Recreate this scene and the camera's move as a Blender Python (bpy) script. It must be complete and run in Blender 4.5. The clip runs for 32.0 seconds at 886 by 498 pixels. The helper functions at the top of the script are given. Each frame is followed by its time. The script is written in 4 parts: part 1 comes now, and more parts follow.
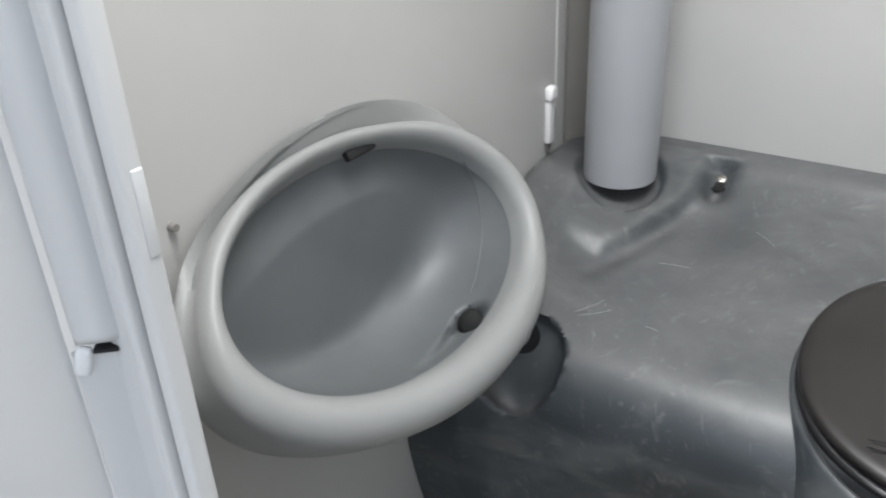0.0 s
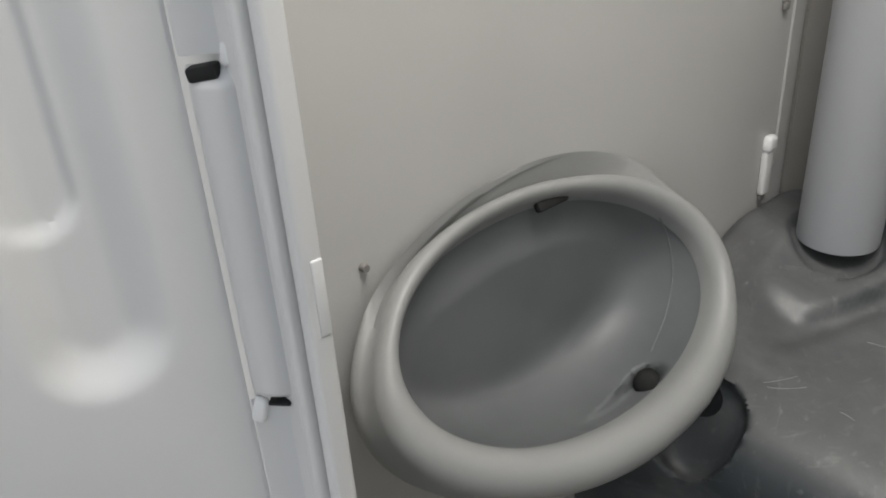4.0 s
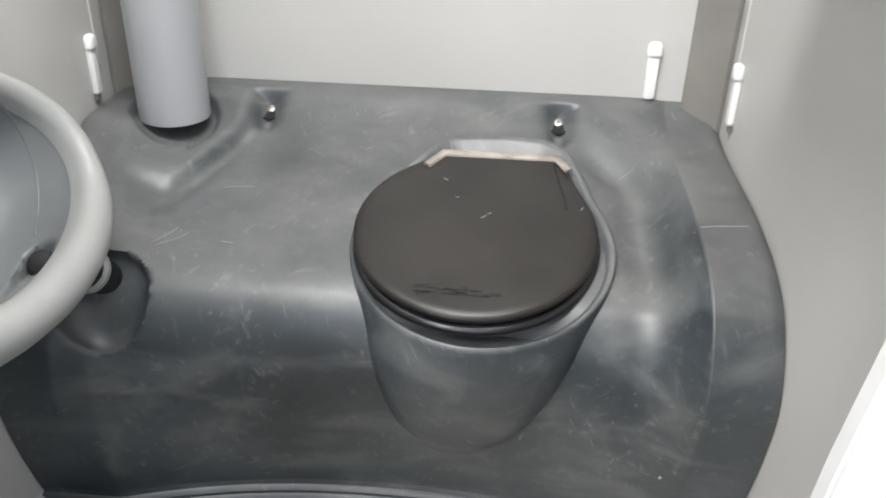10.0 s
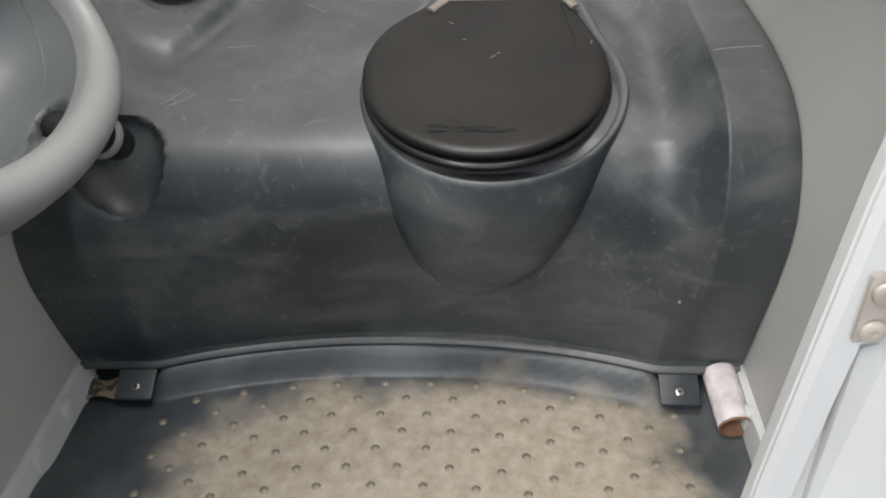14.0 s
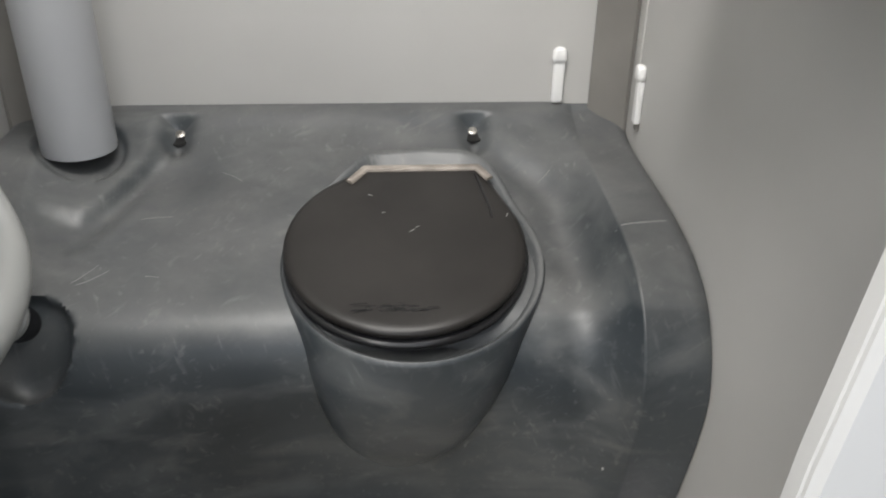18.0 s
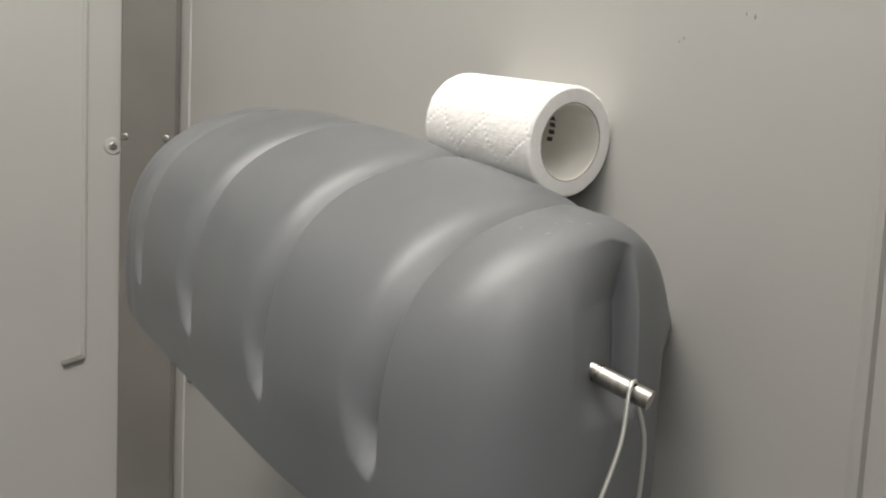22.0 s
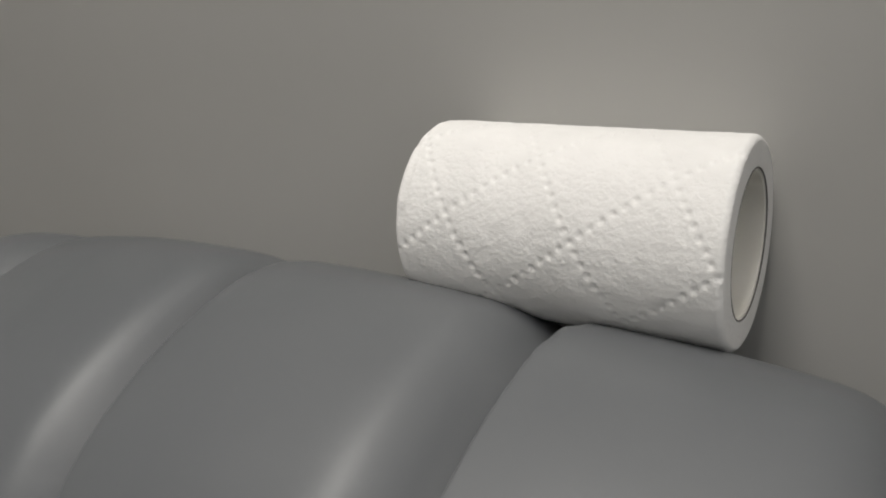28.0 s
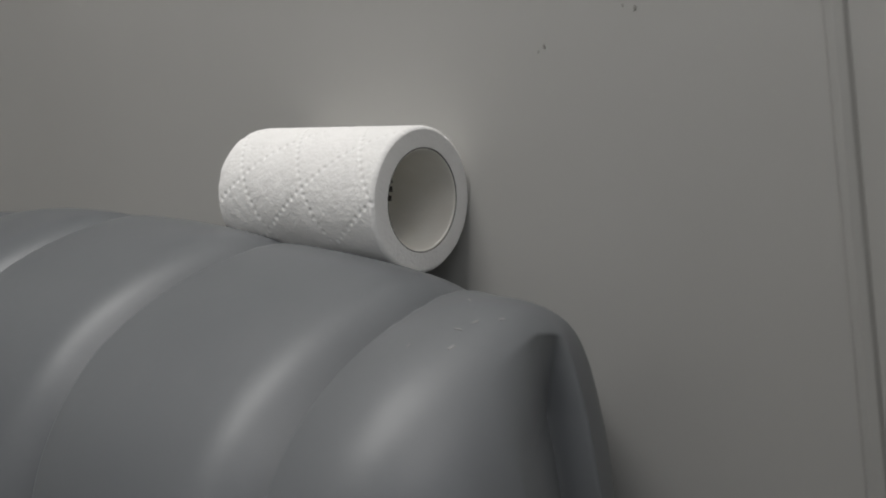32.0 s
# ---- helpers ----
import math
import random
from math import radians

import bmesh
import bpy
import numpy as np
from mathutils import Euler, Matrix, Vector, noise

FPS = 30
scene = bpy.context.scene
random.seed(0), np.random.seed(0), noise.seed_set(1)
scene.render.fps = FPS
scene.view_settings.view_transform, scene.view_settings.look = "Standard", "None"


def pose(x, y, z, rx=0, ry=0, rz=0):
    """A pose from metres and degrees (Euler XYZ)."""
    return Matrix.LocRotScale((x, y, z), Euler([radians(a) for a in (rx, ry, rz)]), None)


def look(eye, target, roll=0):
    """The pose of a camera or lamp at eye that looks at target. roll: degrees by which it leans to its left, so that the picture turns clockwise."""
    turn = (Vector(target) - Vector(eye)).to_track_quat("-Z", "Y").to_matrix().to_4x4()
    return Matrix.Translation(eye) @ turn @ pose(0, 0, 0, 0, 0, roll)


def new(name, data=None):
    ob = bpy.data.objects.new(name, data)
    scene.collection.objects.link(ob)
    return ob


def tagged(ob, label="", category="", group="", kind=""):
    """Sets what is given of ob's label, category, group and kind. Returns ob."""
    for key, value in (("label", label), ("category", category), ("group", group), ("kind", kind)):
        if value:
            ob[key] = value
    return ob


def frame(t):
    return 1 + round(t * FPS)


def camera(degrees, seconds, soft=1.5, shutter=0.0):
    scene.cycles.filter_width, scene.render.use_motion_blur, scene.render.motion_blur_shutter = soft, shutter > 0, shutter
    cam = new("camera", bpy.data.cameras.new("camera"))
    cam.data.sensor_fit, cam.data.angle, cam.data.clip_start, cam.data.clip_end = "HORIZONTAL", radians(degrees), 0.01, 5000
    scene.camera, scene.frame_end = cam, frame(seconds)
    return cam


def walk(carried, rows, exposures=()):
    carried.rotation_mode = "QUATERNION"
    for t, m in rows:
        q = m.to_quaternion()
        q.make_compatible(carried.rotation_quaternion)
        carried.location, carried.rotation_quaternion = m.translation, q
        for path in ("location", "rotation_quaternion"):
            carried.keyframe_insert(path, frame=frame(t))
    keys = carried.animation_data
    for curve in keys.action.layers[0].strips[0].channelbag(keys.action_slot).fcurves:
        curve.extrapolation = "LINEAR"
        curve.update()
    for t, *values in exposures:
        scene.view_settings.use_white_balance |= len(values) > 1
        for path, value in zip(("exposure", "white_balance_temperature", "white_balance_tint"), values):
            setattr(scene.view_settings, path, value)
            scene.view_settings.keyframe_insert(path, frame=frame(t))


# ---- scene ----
from mathutils.bvhtree import BVHTree
cam = camera(56.4, 32.0, soft=1.9, shutter=0.4)
PATH = [
    (0, (0.069, -0.129, 1.069), (-0.432, 0.593, 0.591), -2.7),
    (0.5, (0.066, -0.109, 1.070), (-0.502, 0.563, 0.594), -3.8),
    (1, (0.065, -0.101, 1.072), (-0.541, 0.535, 0.593), -3.9),
    (1.5, (0.072, -0.092, 1.078), (-0.563, 0.510, 0.594), -4.0),
    (2, (0.085, -0.085, 1.109), (-0.569, 0.487, 0.614), -3.5),
    (2.5, (0.087, -0.081, 1.129), (-0.588, 0.472, 0.640), -4.2),
    (4.5, (0.080, -0.101, 1.133), (-0.607, 0.453, 0.662), -3.7),
    (5, (0.079, -0.111, 1.125), (-0.588, 0.467, 0.655), -3.0),
    (5.5, (0.074, -0.123, 1.119), (-0.542, 0.507, 0.646), -1.1),
    (6, (0.073, -0.133, 1.114), (-0.488, 0.544, 0.639), 0.7),
    (6.5, (0.076, -0.145, 1.110), (-0.404, 0.590, 0.631), 2.1),
    (7, (0.088, -0.158, 1.112), (-0.321, 0.615, 0.627), 2.5),
    (7.5, (0.082, -0.181, 1.072), (-0.223, 0.647, 0.602), 3.0),
    (8, (0.100, -0.196, 1.054), (-0.142, 0.652, 0.582), 2.6),
    (8.5, (0.122, -0.220, 1.035), (-0.053, 0.644, 0.562), 3.1),
    (9, (0.139, -0.232, 1.029), (0.011, 0.637, 0.551), 3.5),
    (9.5, (0.156, -0.234, 1.020), (0.068, 0.637, 0.537), 2.9),
    (10, (0.155, -0.237, 1.017), (0.094, 0.633, 0.529), 1.5),
    (10.5, (0.149, -0.248, 1.015), (0.103, 0.624, 0.527), 1.3),
    (11, (0.150, -0.253, 1.014), (0.102, 0.618, 0.525), 1.1),
    (11.5, (0.146, -0.261, 1.003), (0.097, 0.608, 0.510), 0.5),
    (12, (0.139, -0.272, 0.988), (0.091, 0.590, 0.484), -0.1),
    (12.5, (0.137, -0.278, 0.975), (0.088, 0.567, 0.442), -1.2),
    (13, (0.136, -0.282, 0.965), (0.085, 0.544, 0.404), -1.6),
    (13.5, (0.135, -0.285, 0.953), (0.080, 0.522, 0.364), -2.0),
    (15.5, (0.135, -0.286, 0.967), (0.083, 0.519, 0.376), -3.0),
    (16, (0.133, -0.289, 0.973), (0.084, 0.519, 0.385), -2.9),
    (16.5, (0.134, -0.285, 0.979), (0.086, 0.528, 0.398), -3.0),
    (17, (0.130, -0.279, 0.984), (0.097, 0.548, 0.424), -2.6),
    (17.5, (0.127, -0.260, 1.002), (0.139, 0.598, 0.490), -3.2),
    (18, (0.109, -0.237, 1.036), (0.232, 1.508, 0.067), 0.8),
    (19, (0.094, -0.174, 1.014), (0.550, 1.653, 0.341), 4.3),
    (19.5, (0.097, -0.123, 1.016), (0.730, 1.703, 0.502), 7.2),
    (20, (0.098, -0.085, 1.040), (0.482, 0.816, 0.834), 7.2),
    (20.5, (0.106, -0.040, 1.073), (0.568, 0.835, 0.927), 6.6),
    (21, (0.116, -0.013, 1.099), (0.630, 0.836, 0.982), 5.2),
    (21.5, (0.130, 0.013, 1.120), (0.697, 0.830, 1.019), 3.8),
    (22, (0.144, 0.030, 1.131), (0.747, 0.823, 1.034), 2.8),
    (22.5, (0.159, 0.054, 1.146), (0.802, 0.814, 1.056), 2.2),
    (23, (0.169, 0.069, 1.155), (0.838, 0.808, 1.070), 1.7),
    (24, (0.185, 0.093, 1.166), (0.892, 0.795, 1.085), 0.9),
    (25, (0.188, 0.117, 1.182), (0.918, 0.790, 1.064), -3.1),
    (26, (0.201, 0.191, 1.204), (0.941, 0.841, 1.031), -5.9),
    (28.5, (0.2635, 0.3215, 1.2278), (1.0855, 0.832, 0.960), -11.4),
    (29, (0.2737, 0.312, 1.229), (1.1158, 0.7972, 0.969), -10.5),
    (29.5, (0.2735, 0.3046, 1.2328), (1.1217, 0.775, 0.972), -10.5),
    (30, (0.2725, 0.3016, 1.2288), (1.1177, 0.772, 0.960), -10.8),
    (30.5, (0.2640, 0.279, 1.2129), (1.1055, 0.773, 0.971), -11.9),
    (31, (0.256, 0.257, 1.197), (1.103, 0.757, 1.015), -9.7),
    (32, (0.212, 0.140, 1.146), (0.994, 0.761, 1.094), -6.6),
]
walk(cam, [(t, look(eye, target, roll)) for t, eye, target, roll in PATH],
     exposures=[(0, 0.5, 6230, 10), (2, 0.12, 6500, 10), (2.5, 0.05, 6500, 10), (5, -0.08, 6700, 10), (6, -0.05, 6700, 10), (7, 0.22, 6600, 10), (8, 0.6, 6480, 10), (9, 0.9, 6380, 10),
                (10.5, 0.8, 6450, 10), (12, 0.31, 6450, 10), (16, 0.31, 6500, 10), (18, 0.22, 6550, 10), (19, -0.1, 6750, 10), (20, -0.45, 6850, 10), (21, -0.5, 6900, 10),
                (22, -0.68, 6900, 10), (23, -0.9, 6900, 10), (24, -1.05, 6850, 10), (25, -1.2, 6800, 10), (26, -1.25, 6700, 10), (29, -1.85, 6720, 10), (30, -2.0, 6720, 10), (32, -1.66, 6450, 10)])

# ---------------------------------------------------------------- light
SUN_DIR = (-0.34, -0.61, 0.75)
world = bpy.data.worlds.new("sky")
scene.world = world
world.use_nodes = True
wn = world.node_tree.nodes
sky = wn.new("ShaderNodeTexSky")
sky.sky_type, sky.sun_disc = "NISHITA", False
sky.sun_elevation, sky.sun_rotation = radians(47), radians(209)
pale = wn.new("ShaderNodeHueSaturation")
pale.inputs["Saturation"].default_value = 0.40
world.node_tree.links.new(sky.outputs[0], pale.inputs["Color"])
world.node_tree.links.new(pale.outputs[0], wn["Background"].inputs[0])
wn["Background"].inputs[1].default_value = 0.20
sun = new("sun", bpy.data.lights.new("sun", "SUN"))
sun.data.energy, sun.data.angle, sun.data.color = 1.15, radians(20), (1.0, 0.97, 0.93)
sun.matrix_world = look(SUN_DIR, (0, 0, 0))
# daylight that comes down through the translucent roof
roof_light = new("roof_daylight", bpy.data.lights.new("roof_daylight", "AREA"))
roof_light.data.shape, roof_light.data.size, roof_light.data.size_y = "RECTANGLE", 0.80, 0.30
roof_light.data.energy, roof_light.data.color = 23.0, (1.0, 0.98, 0.95)
roof_light.matrix_world = pose(0.03, 0.30, 2.16)

# ---------------------------------------------------------------- plan
W, YB, TOP = 0.52, 1.15, 2.2        # half width, back wall, roof height
YF = 0.08                           # front frame
TAU = 2 * math.pi


def smooth(a, b, x):
    t = min(1.0, max(0.0, (x - a) / (b - a)))
    return t * t * (3 - 2 * t)


def bell(x, c, w):
    return math.exp(-((x - c) / w) ** 2)


def spline(points, n):
    """n points along a Catmull-Rom curve through the given ones."""
    P = [Vector(p) for p in points]
    P = [2 * P[0] - P[1]] + P + [2 * P[-1] - P[-2]]
    out, m = [], len(P) - 3
    for i in range(n):
        s = i / (n - 1) * m
        k = min(int(s), m - 1)
        t = s - k
        a, b, c, d = P[k:k + 4]
        out.append(0.5 * (2 * b + (c - a) * t + (2 * a - 5 * b + 4 * c - d) * t * t + (3 * b - a - 3 * c + d) * t ** 3))
    return out


# ---------------------------------------------------------------- materials
def material(name, base, rough=0.5, metal=0.0, spec=0.5):
    m = bpy.data.materials.new(name)
    m.use_nodes = True
    b = m.node_tree.nodes["Principled BSDF"]
    b.inputs["Base Color"].default_value = (*base, 1)
    b.inputs["Roughness"].default_value = rough
    b.inputs["Metallic"].default_value = metal
    b.inputs["Specular IOR Level"].default_value = spec
    return m


def mixed(name, dark, light, scale, rough=(0.4, 0.55), detail=6, stretch=(1, 1, 1), bump=0.1, bump_scale=None,
          metal=0.0, lo=0.35, hi=0.65, spec=0.5, second=None, second_stretch=(1, 1, 1)):
    """A surface that wanders between two colours; second: (colour, scale, lo, hi) lays a finer stain over it."""
    m = material(name, dark, rough[0], metal, spec)
    nt = m.node_tree
    N, L, b = nt.nodes, nt.links, nt.nodes["Principled BSDF"]
    tc, mp = N.new("ShaderNodeTexCoord"), N.new("ShaderNodeMapping")
    mp.inputs["Scale"].default_value = stretch
    L.new(tc.outputs["Object"], mp.inputs[0])
    n = N.new("ShaderNodeTexNoise")
    n.inputs["Scale"].default_value, n.inputs["Detail"].default_value = scale, detail
    L.new(mp.outputs[0], n.inputs["Vector"])
    r = N.new("ShaderNodeMapRange")
    r.inputs[1].default_value, r.inputs[2].default_value = lo, hi
    L.new(n.outputs[0], r.inputs[0])
    mix = N.new("ShaderNodeMix")
    mix.data_type = "RGBA"
    mix.inputs[6].default_value, mix.inputs[7].default_value = (*dark, 1), (*light, 1)
    L.new(r.outputs[0], mix.inputs[0])
    last = mix.outputs[2]
    if second:
        colour, s2, lo2, hi2 = second
        n2 = N.new("ShaderNodeTexNoise")
        n2.inputs["Scale"].default_value, n2.inputs["Detail"].default_value = s2, 8
        mp2 = N.new("ShaderNodeMapping")
        mp2.inputs["Scale"].default_value, mp2.inputs["Rotation"].default_value = second_stretch, (0.1, 0.25, 0.2)
        n2.inputs["Distortion"].default_value = 0.6 if second_stretch != (1, 1, 1) else 0.0
        L.new(tc.outputs["Object"], mp2.inputs[0])
        L.new(mp2.outputs[0], n2.inputs["Vector"])
        r2 = N.new("ShaderNodeMapRange")
        r2.inputs[1].default_value, r2.inputs[2].default_value = lo2, hi2
        L.new(n2.outputs[0], r2.inputs[0])
        mix2 = N.new("ShaderNodeMix")
        mix2.data_type = "RGBA"
        L.new(r2.outputs[0], mix2.inputs[0])
        L.new(last, mix2.inputs[6])
        mix2.inputs[7].default_value = (*colour, 1)
        last = mix2.outputs[2]
    L.new(last, b.inputs["Base Color"])
    rr = N.new("ShaderNodeMapRange")
    rr.inputs[3].default_value, rr.inputs[4].default_value = rough
    L.new(n.outputs[0], rr.inputs[0])
    L.new(rr.outputs[0], b.inputs["Roughness"])
    if bump:
        nb = N.new("ShaderNodeTexNoise")
        nb.inputs["Scale"].default_value, nb.inputs["Detail"].default_value = bump_scale or scale * 8, 4
        L.new(tc.outputs["Object"], nb.inputs["Vector"])
        bp = N.new("ShaderNodeBump")
        bp.inputs["Strength"].default_value, bp.inputs["Distance"].default_value = bump, 0.001
        L.new(nb.outputs[0], bp.inputs["Height"])
        L.new(bp.outputs[0], b.inputs["Normal"])
    return m


M_WALL = mixed("wall_plastic", (0.44, 0.436, 0.42), (0.485, 0.481, 0.465), 2.2, (0.42, 0.5), bump=0.05, bump_scale=160)
M_FRAME = mixed("frame_plastic", (0.58, 0.58, 0.57), (0.64, 0.64, 0.63), 3.0, (0.35, 0.45), bump=0.05, bump_scale=120)
M_POST = mixed("post_metal", (0.165, 0.157, 0.145), (0.21, 0.20, 0.185), 5, (0.45, 0.55), bump=0.05, bump_scale=200)
M_PEG = mixed("peg_plastic", (0.74, 0.74, 0.73), (0.8, 0.8, 0.79), 20, (0.35, 0.45), bump=0.03)
M_TANK = mixed("tank_plastic", (0.019, 0.025, 0.030), (0.058, 0.065, 0.070), 3.0, (0.30, 0.52), detail=8, stretch=(1.0, 1.3, 1.3),
               bump=0.10, bump_scale=240, lo=0.32, hi=0.70, second=((0.125, 0.13, 0.13), 6, 0.50, 0.92), second_stretch=(1.0, 1.4, 2.2))
M_LID = mixed("lid_plastic", (0.011, 0.0098, 0.009), (0.021, 0.019, 0.0175), 7, (0.33, 0.45), bump=0.06, bump_scale=300, spec=0.35)
M_LIDTRIM = mixed("worn_lid_edge", (0.15, 0.13, 0.112), (0.31, 0.275, 0.24), 26, (0.4, 0.5))
M_SEAT = material("seat_black", (0.012, 0.012, 0.013), 0.25)
M_URINAL = mixed("urinal_plastic", (0.225, 0.229, 0.223), (0.265, 0.268, 0.262), 3, (0.42, 0.52), bump=0.04, bump_scale=150)
# urinal plastic again, with the shade inside the bowl put into a darker grey
M_BASIN = mixed("shaded_basin_plastic", (0.105, 0.113, 0.116), (0.140, 0.148, 0.150), 5, (0.42, 0.52), bump=0.04, bump_scale=150)
M_PIPE = mixed("pipe_plastic", (0.36, 0.37, 0.385), (0.41, 0.42, 0.435), 4, (0.38, 0.46), stretch=(1, 1, 0.2), bump=0.04, bump_scale=90)
M_DISP = mixed("dispenser_plastic", (0.128, 0.136, 0.145), (0.160, 0.167, 0.175), 6, (0.38, 0.47), bump=0.05, bump_scale=220)
M_STEEL = mixed("steel", (0.33, 0.315, 0.29), (0.50, 0.48, 0.45), 40, (0.22, 0.38), metal=1.0, stretch=(1, 8, 1), bump=0.05)
M_ZINC = mixed("zinc_plate", (0.44, 0.39, 0.33), (0.55, 0.50, 0.44), 30, (0.35, 0.5), metal=0.35, bump=0.05)
M_WIRE = material("zinc_wire", (0.66, 0.66, 0.62), 0.3, 0.8)
M_BLACK = material("black_void", (0.006, 0.006, 0.006), 0.8)
M_CARD = mixed("card_core", (0.88, 0.855, 0.795), (0.92, 0.90, 0.85), 60, (0.85, 0.95), bump=0.1, spec=0.1)
M_BROWN = mixed("brown_card", (0.22, 0.12, 0.075), (0.30, 0.17, 0.11), 50, (0.85, 0.95), bump=0.15, spec=0.1)
M_WASTE = mixed("crumpled_paper", (0.52, 0.47, 0.48), (0.74, 0.70, 0.71), 38, (0.85, 0.95), bump=0.5, bump_scale=60, spec=0.1)
M_INK = material("print_ink", (0.16, 0.15, 0.14), 0.9)
M_SCUFF = mixed("pale_scratch", (0.24, 0.245, 0.24), (0.33, 0.33, 0.32), 80, (0.6, 0.7))
M_GRIME = material("dark_speck", (0.33, 0.32, 0.30), 0.8)
M_TAB = mixed("tab_plastic", (0.024, 0.029, 0.033), (0.05, 0.056, 0.06), 20, (0.4, 0.55), bump=0.1)
M_GROUND = mixed("concrete", (0.17, 0.165, 0.155), (0.24, 0.235, 0.22), 30, (0.8, 0.9), bump=0.4)
M_OUT = mixed("hoarding", (0.42, 0.42, 0.41), (0.52, 0.52, 0.50), 2, (0.6, 0.7))
M_ROOF = material("translucent_roof", (0.82, 0.82, 0.80), 0.5)

# floor: dark moulded plastic under a layer of dried pale mud
M_FLOOR = mixed("floor_plastic", (0.042, 0.048, 0.053), (0.10, 0.107, 0.112), 7, (0.42, 0.55), bump=0.15, bump_scale=200, lo=0.4, hi=0.7)


def muddy(m):
    nt = m.node_tree
    N, L, b = nt.nodes, nt.links, nt.nodes["Principled BSDF"]
    under = b.inputs["Base Color"].links[0].from_socket
    tc = N.new("ShaderNodeNewGeometry")
    sep = N.new("ShaderNodeSeparateXYZ")
    L.new(tc.outputs["Position"], sep.inputs[0])

    def math_node(op, a, c):
        n = N.new("ShaderNodeMath")
        n.operation = op
        for i, v in enumerate((a, c)):
            if isinstance(v, (int, float)):
                n.inputs[i].default_value = v
            else:
                L.new(v, n.inputs[i])
        return n.outputs[0]
    dx = math_node("POWER", math_node("ABSOLUTE", math_node("DIVIDE", math_node("SUBTRACT", sep.outputs[0], 0.05), 0.40), 0), 3)
    dy = math_node("POWER", math_node("ABSOLUTE", math_node("DIVIDE", math_node("SUBTRACT", sep.outputs[1], 0.36), 0.30), 0), 4)
    far = math_node("ADD", dx, dy)
    n = N.new("ShaderNodeTexNoise")
    n.inputs["Scale"].default_value, n.inputs["Detail"].default_value = 11, 9
    L.new(tc.outputs["Position"], n.inputs["Vector"])
    edge = math_node("ADD", far, math_node("MULTIPLY", math_node("SUBTRACT", n.outputs[0], 0.5), 1.5))
    r = N.new("ShaderNodeMapRange")
    r.inputs[1].default_value, r.inputs[2].default_value = 1.15, 0.55
    L.new(edge, r.inputs[0])
    n2 = N.new("ShaderNodeTexNoise")
    n2.inputs["Scale"].default_value, n2.inputs["Detail"].default_value = 34, 14
    n2.inputs["Roughness"].default_value = 0.75
    L.new(tc.outputs["Position"], n2.inputs["Vector"])
    ramp = N.new("ShaderNodeValToRGB")
    ramp.color_ramp.elements[0].position, ramp.color_ramp.elements[0].color = 0.3, (0.21, 0.18, 0.135, 1)
    ramp.color_ramp.elements[1].position, ramp.color_ramp.elements[1].color = 0.7, (0.40, 0.355, 0.285, 1)
    L.new(n2.outputs[0], ramp.inputs[0])
    mix = N.new("ShaderNodeMix")
    mix.data_type = "RGBA"
    L.new(r.outputs[0], mix.inputs[0])
    L.new(under, mix.inputs[6])
    L.new(ramp.outputs[0], mix.inputs[7])
    L.new(mix.outputs[2], b.inputs["Base Color"])
    rr = N.new("ShaderNodeMapRange")
    rr.inputs[3].default_value, rr.inputs[4].default_value = 0.45, 0.92
    L.new(r.outputs[0], rr.inputs[0])
    L.new(rr.outputs[0], b.inputs["Roughness"])


muddy(M_FLOOR)


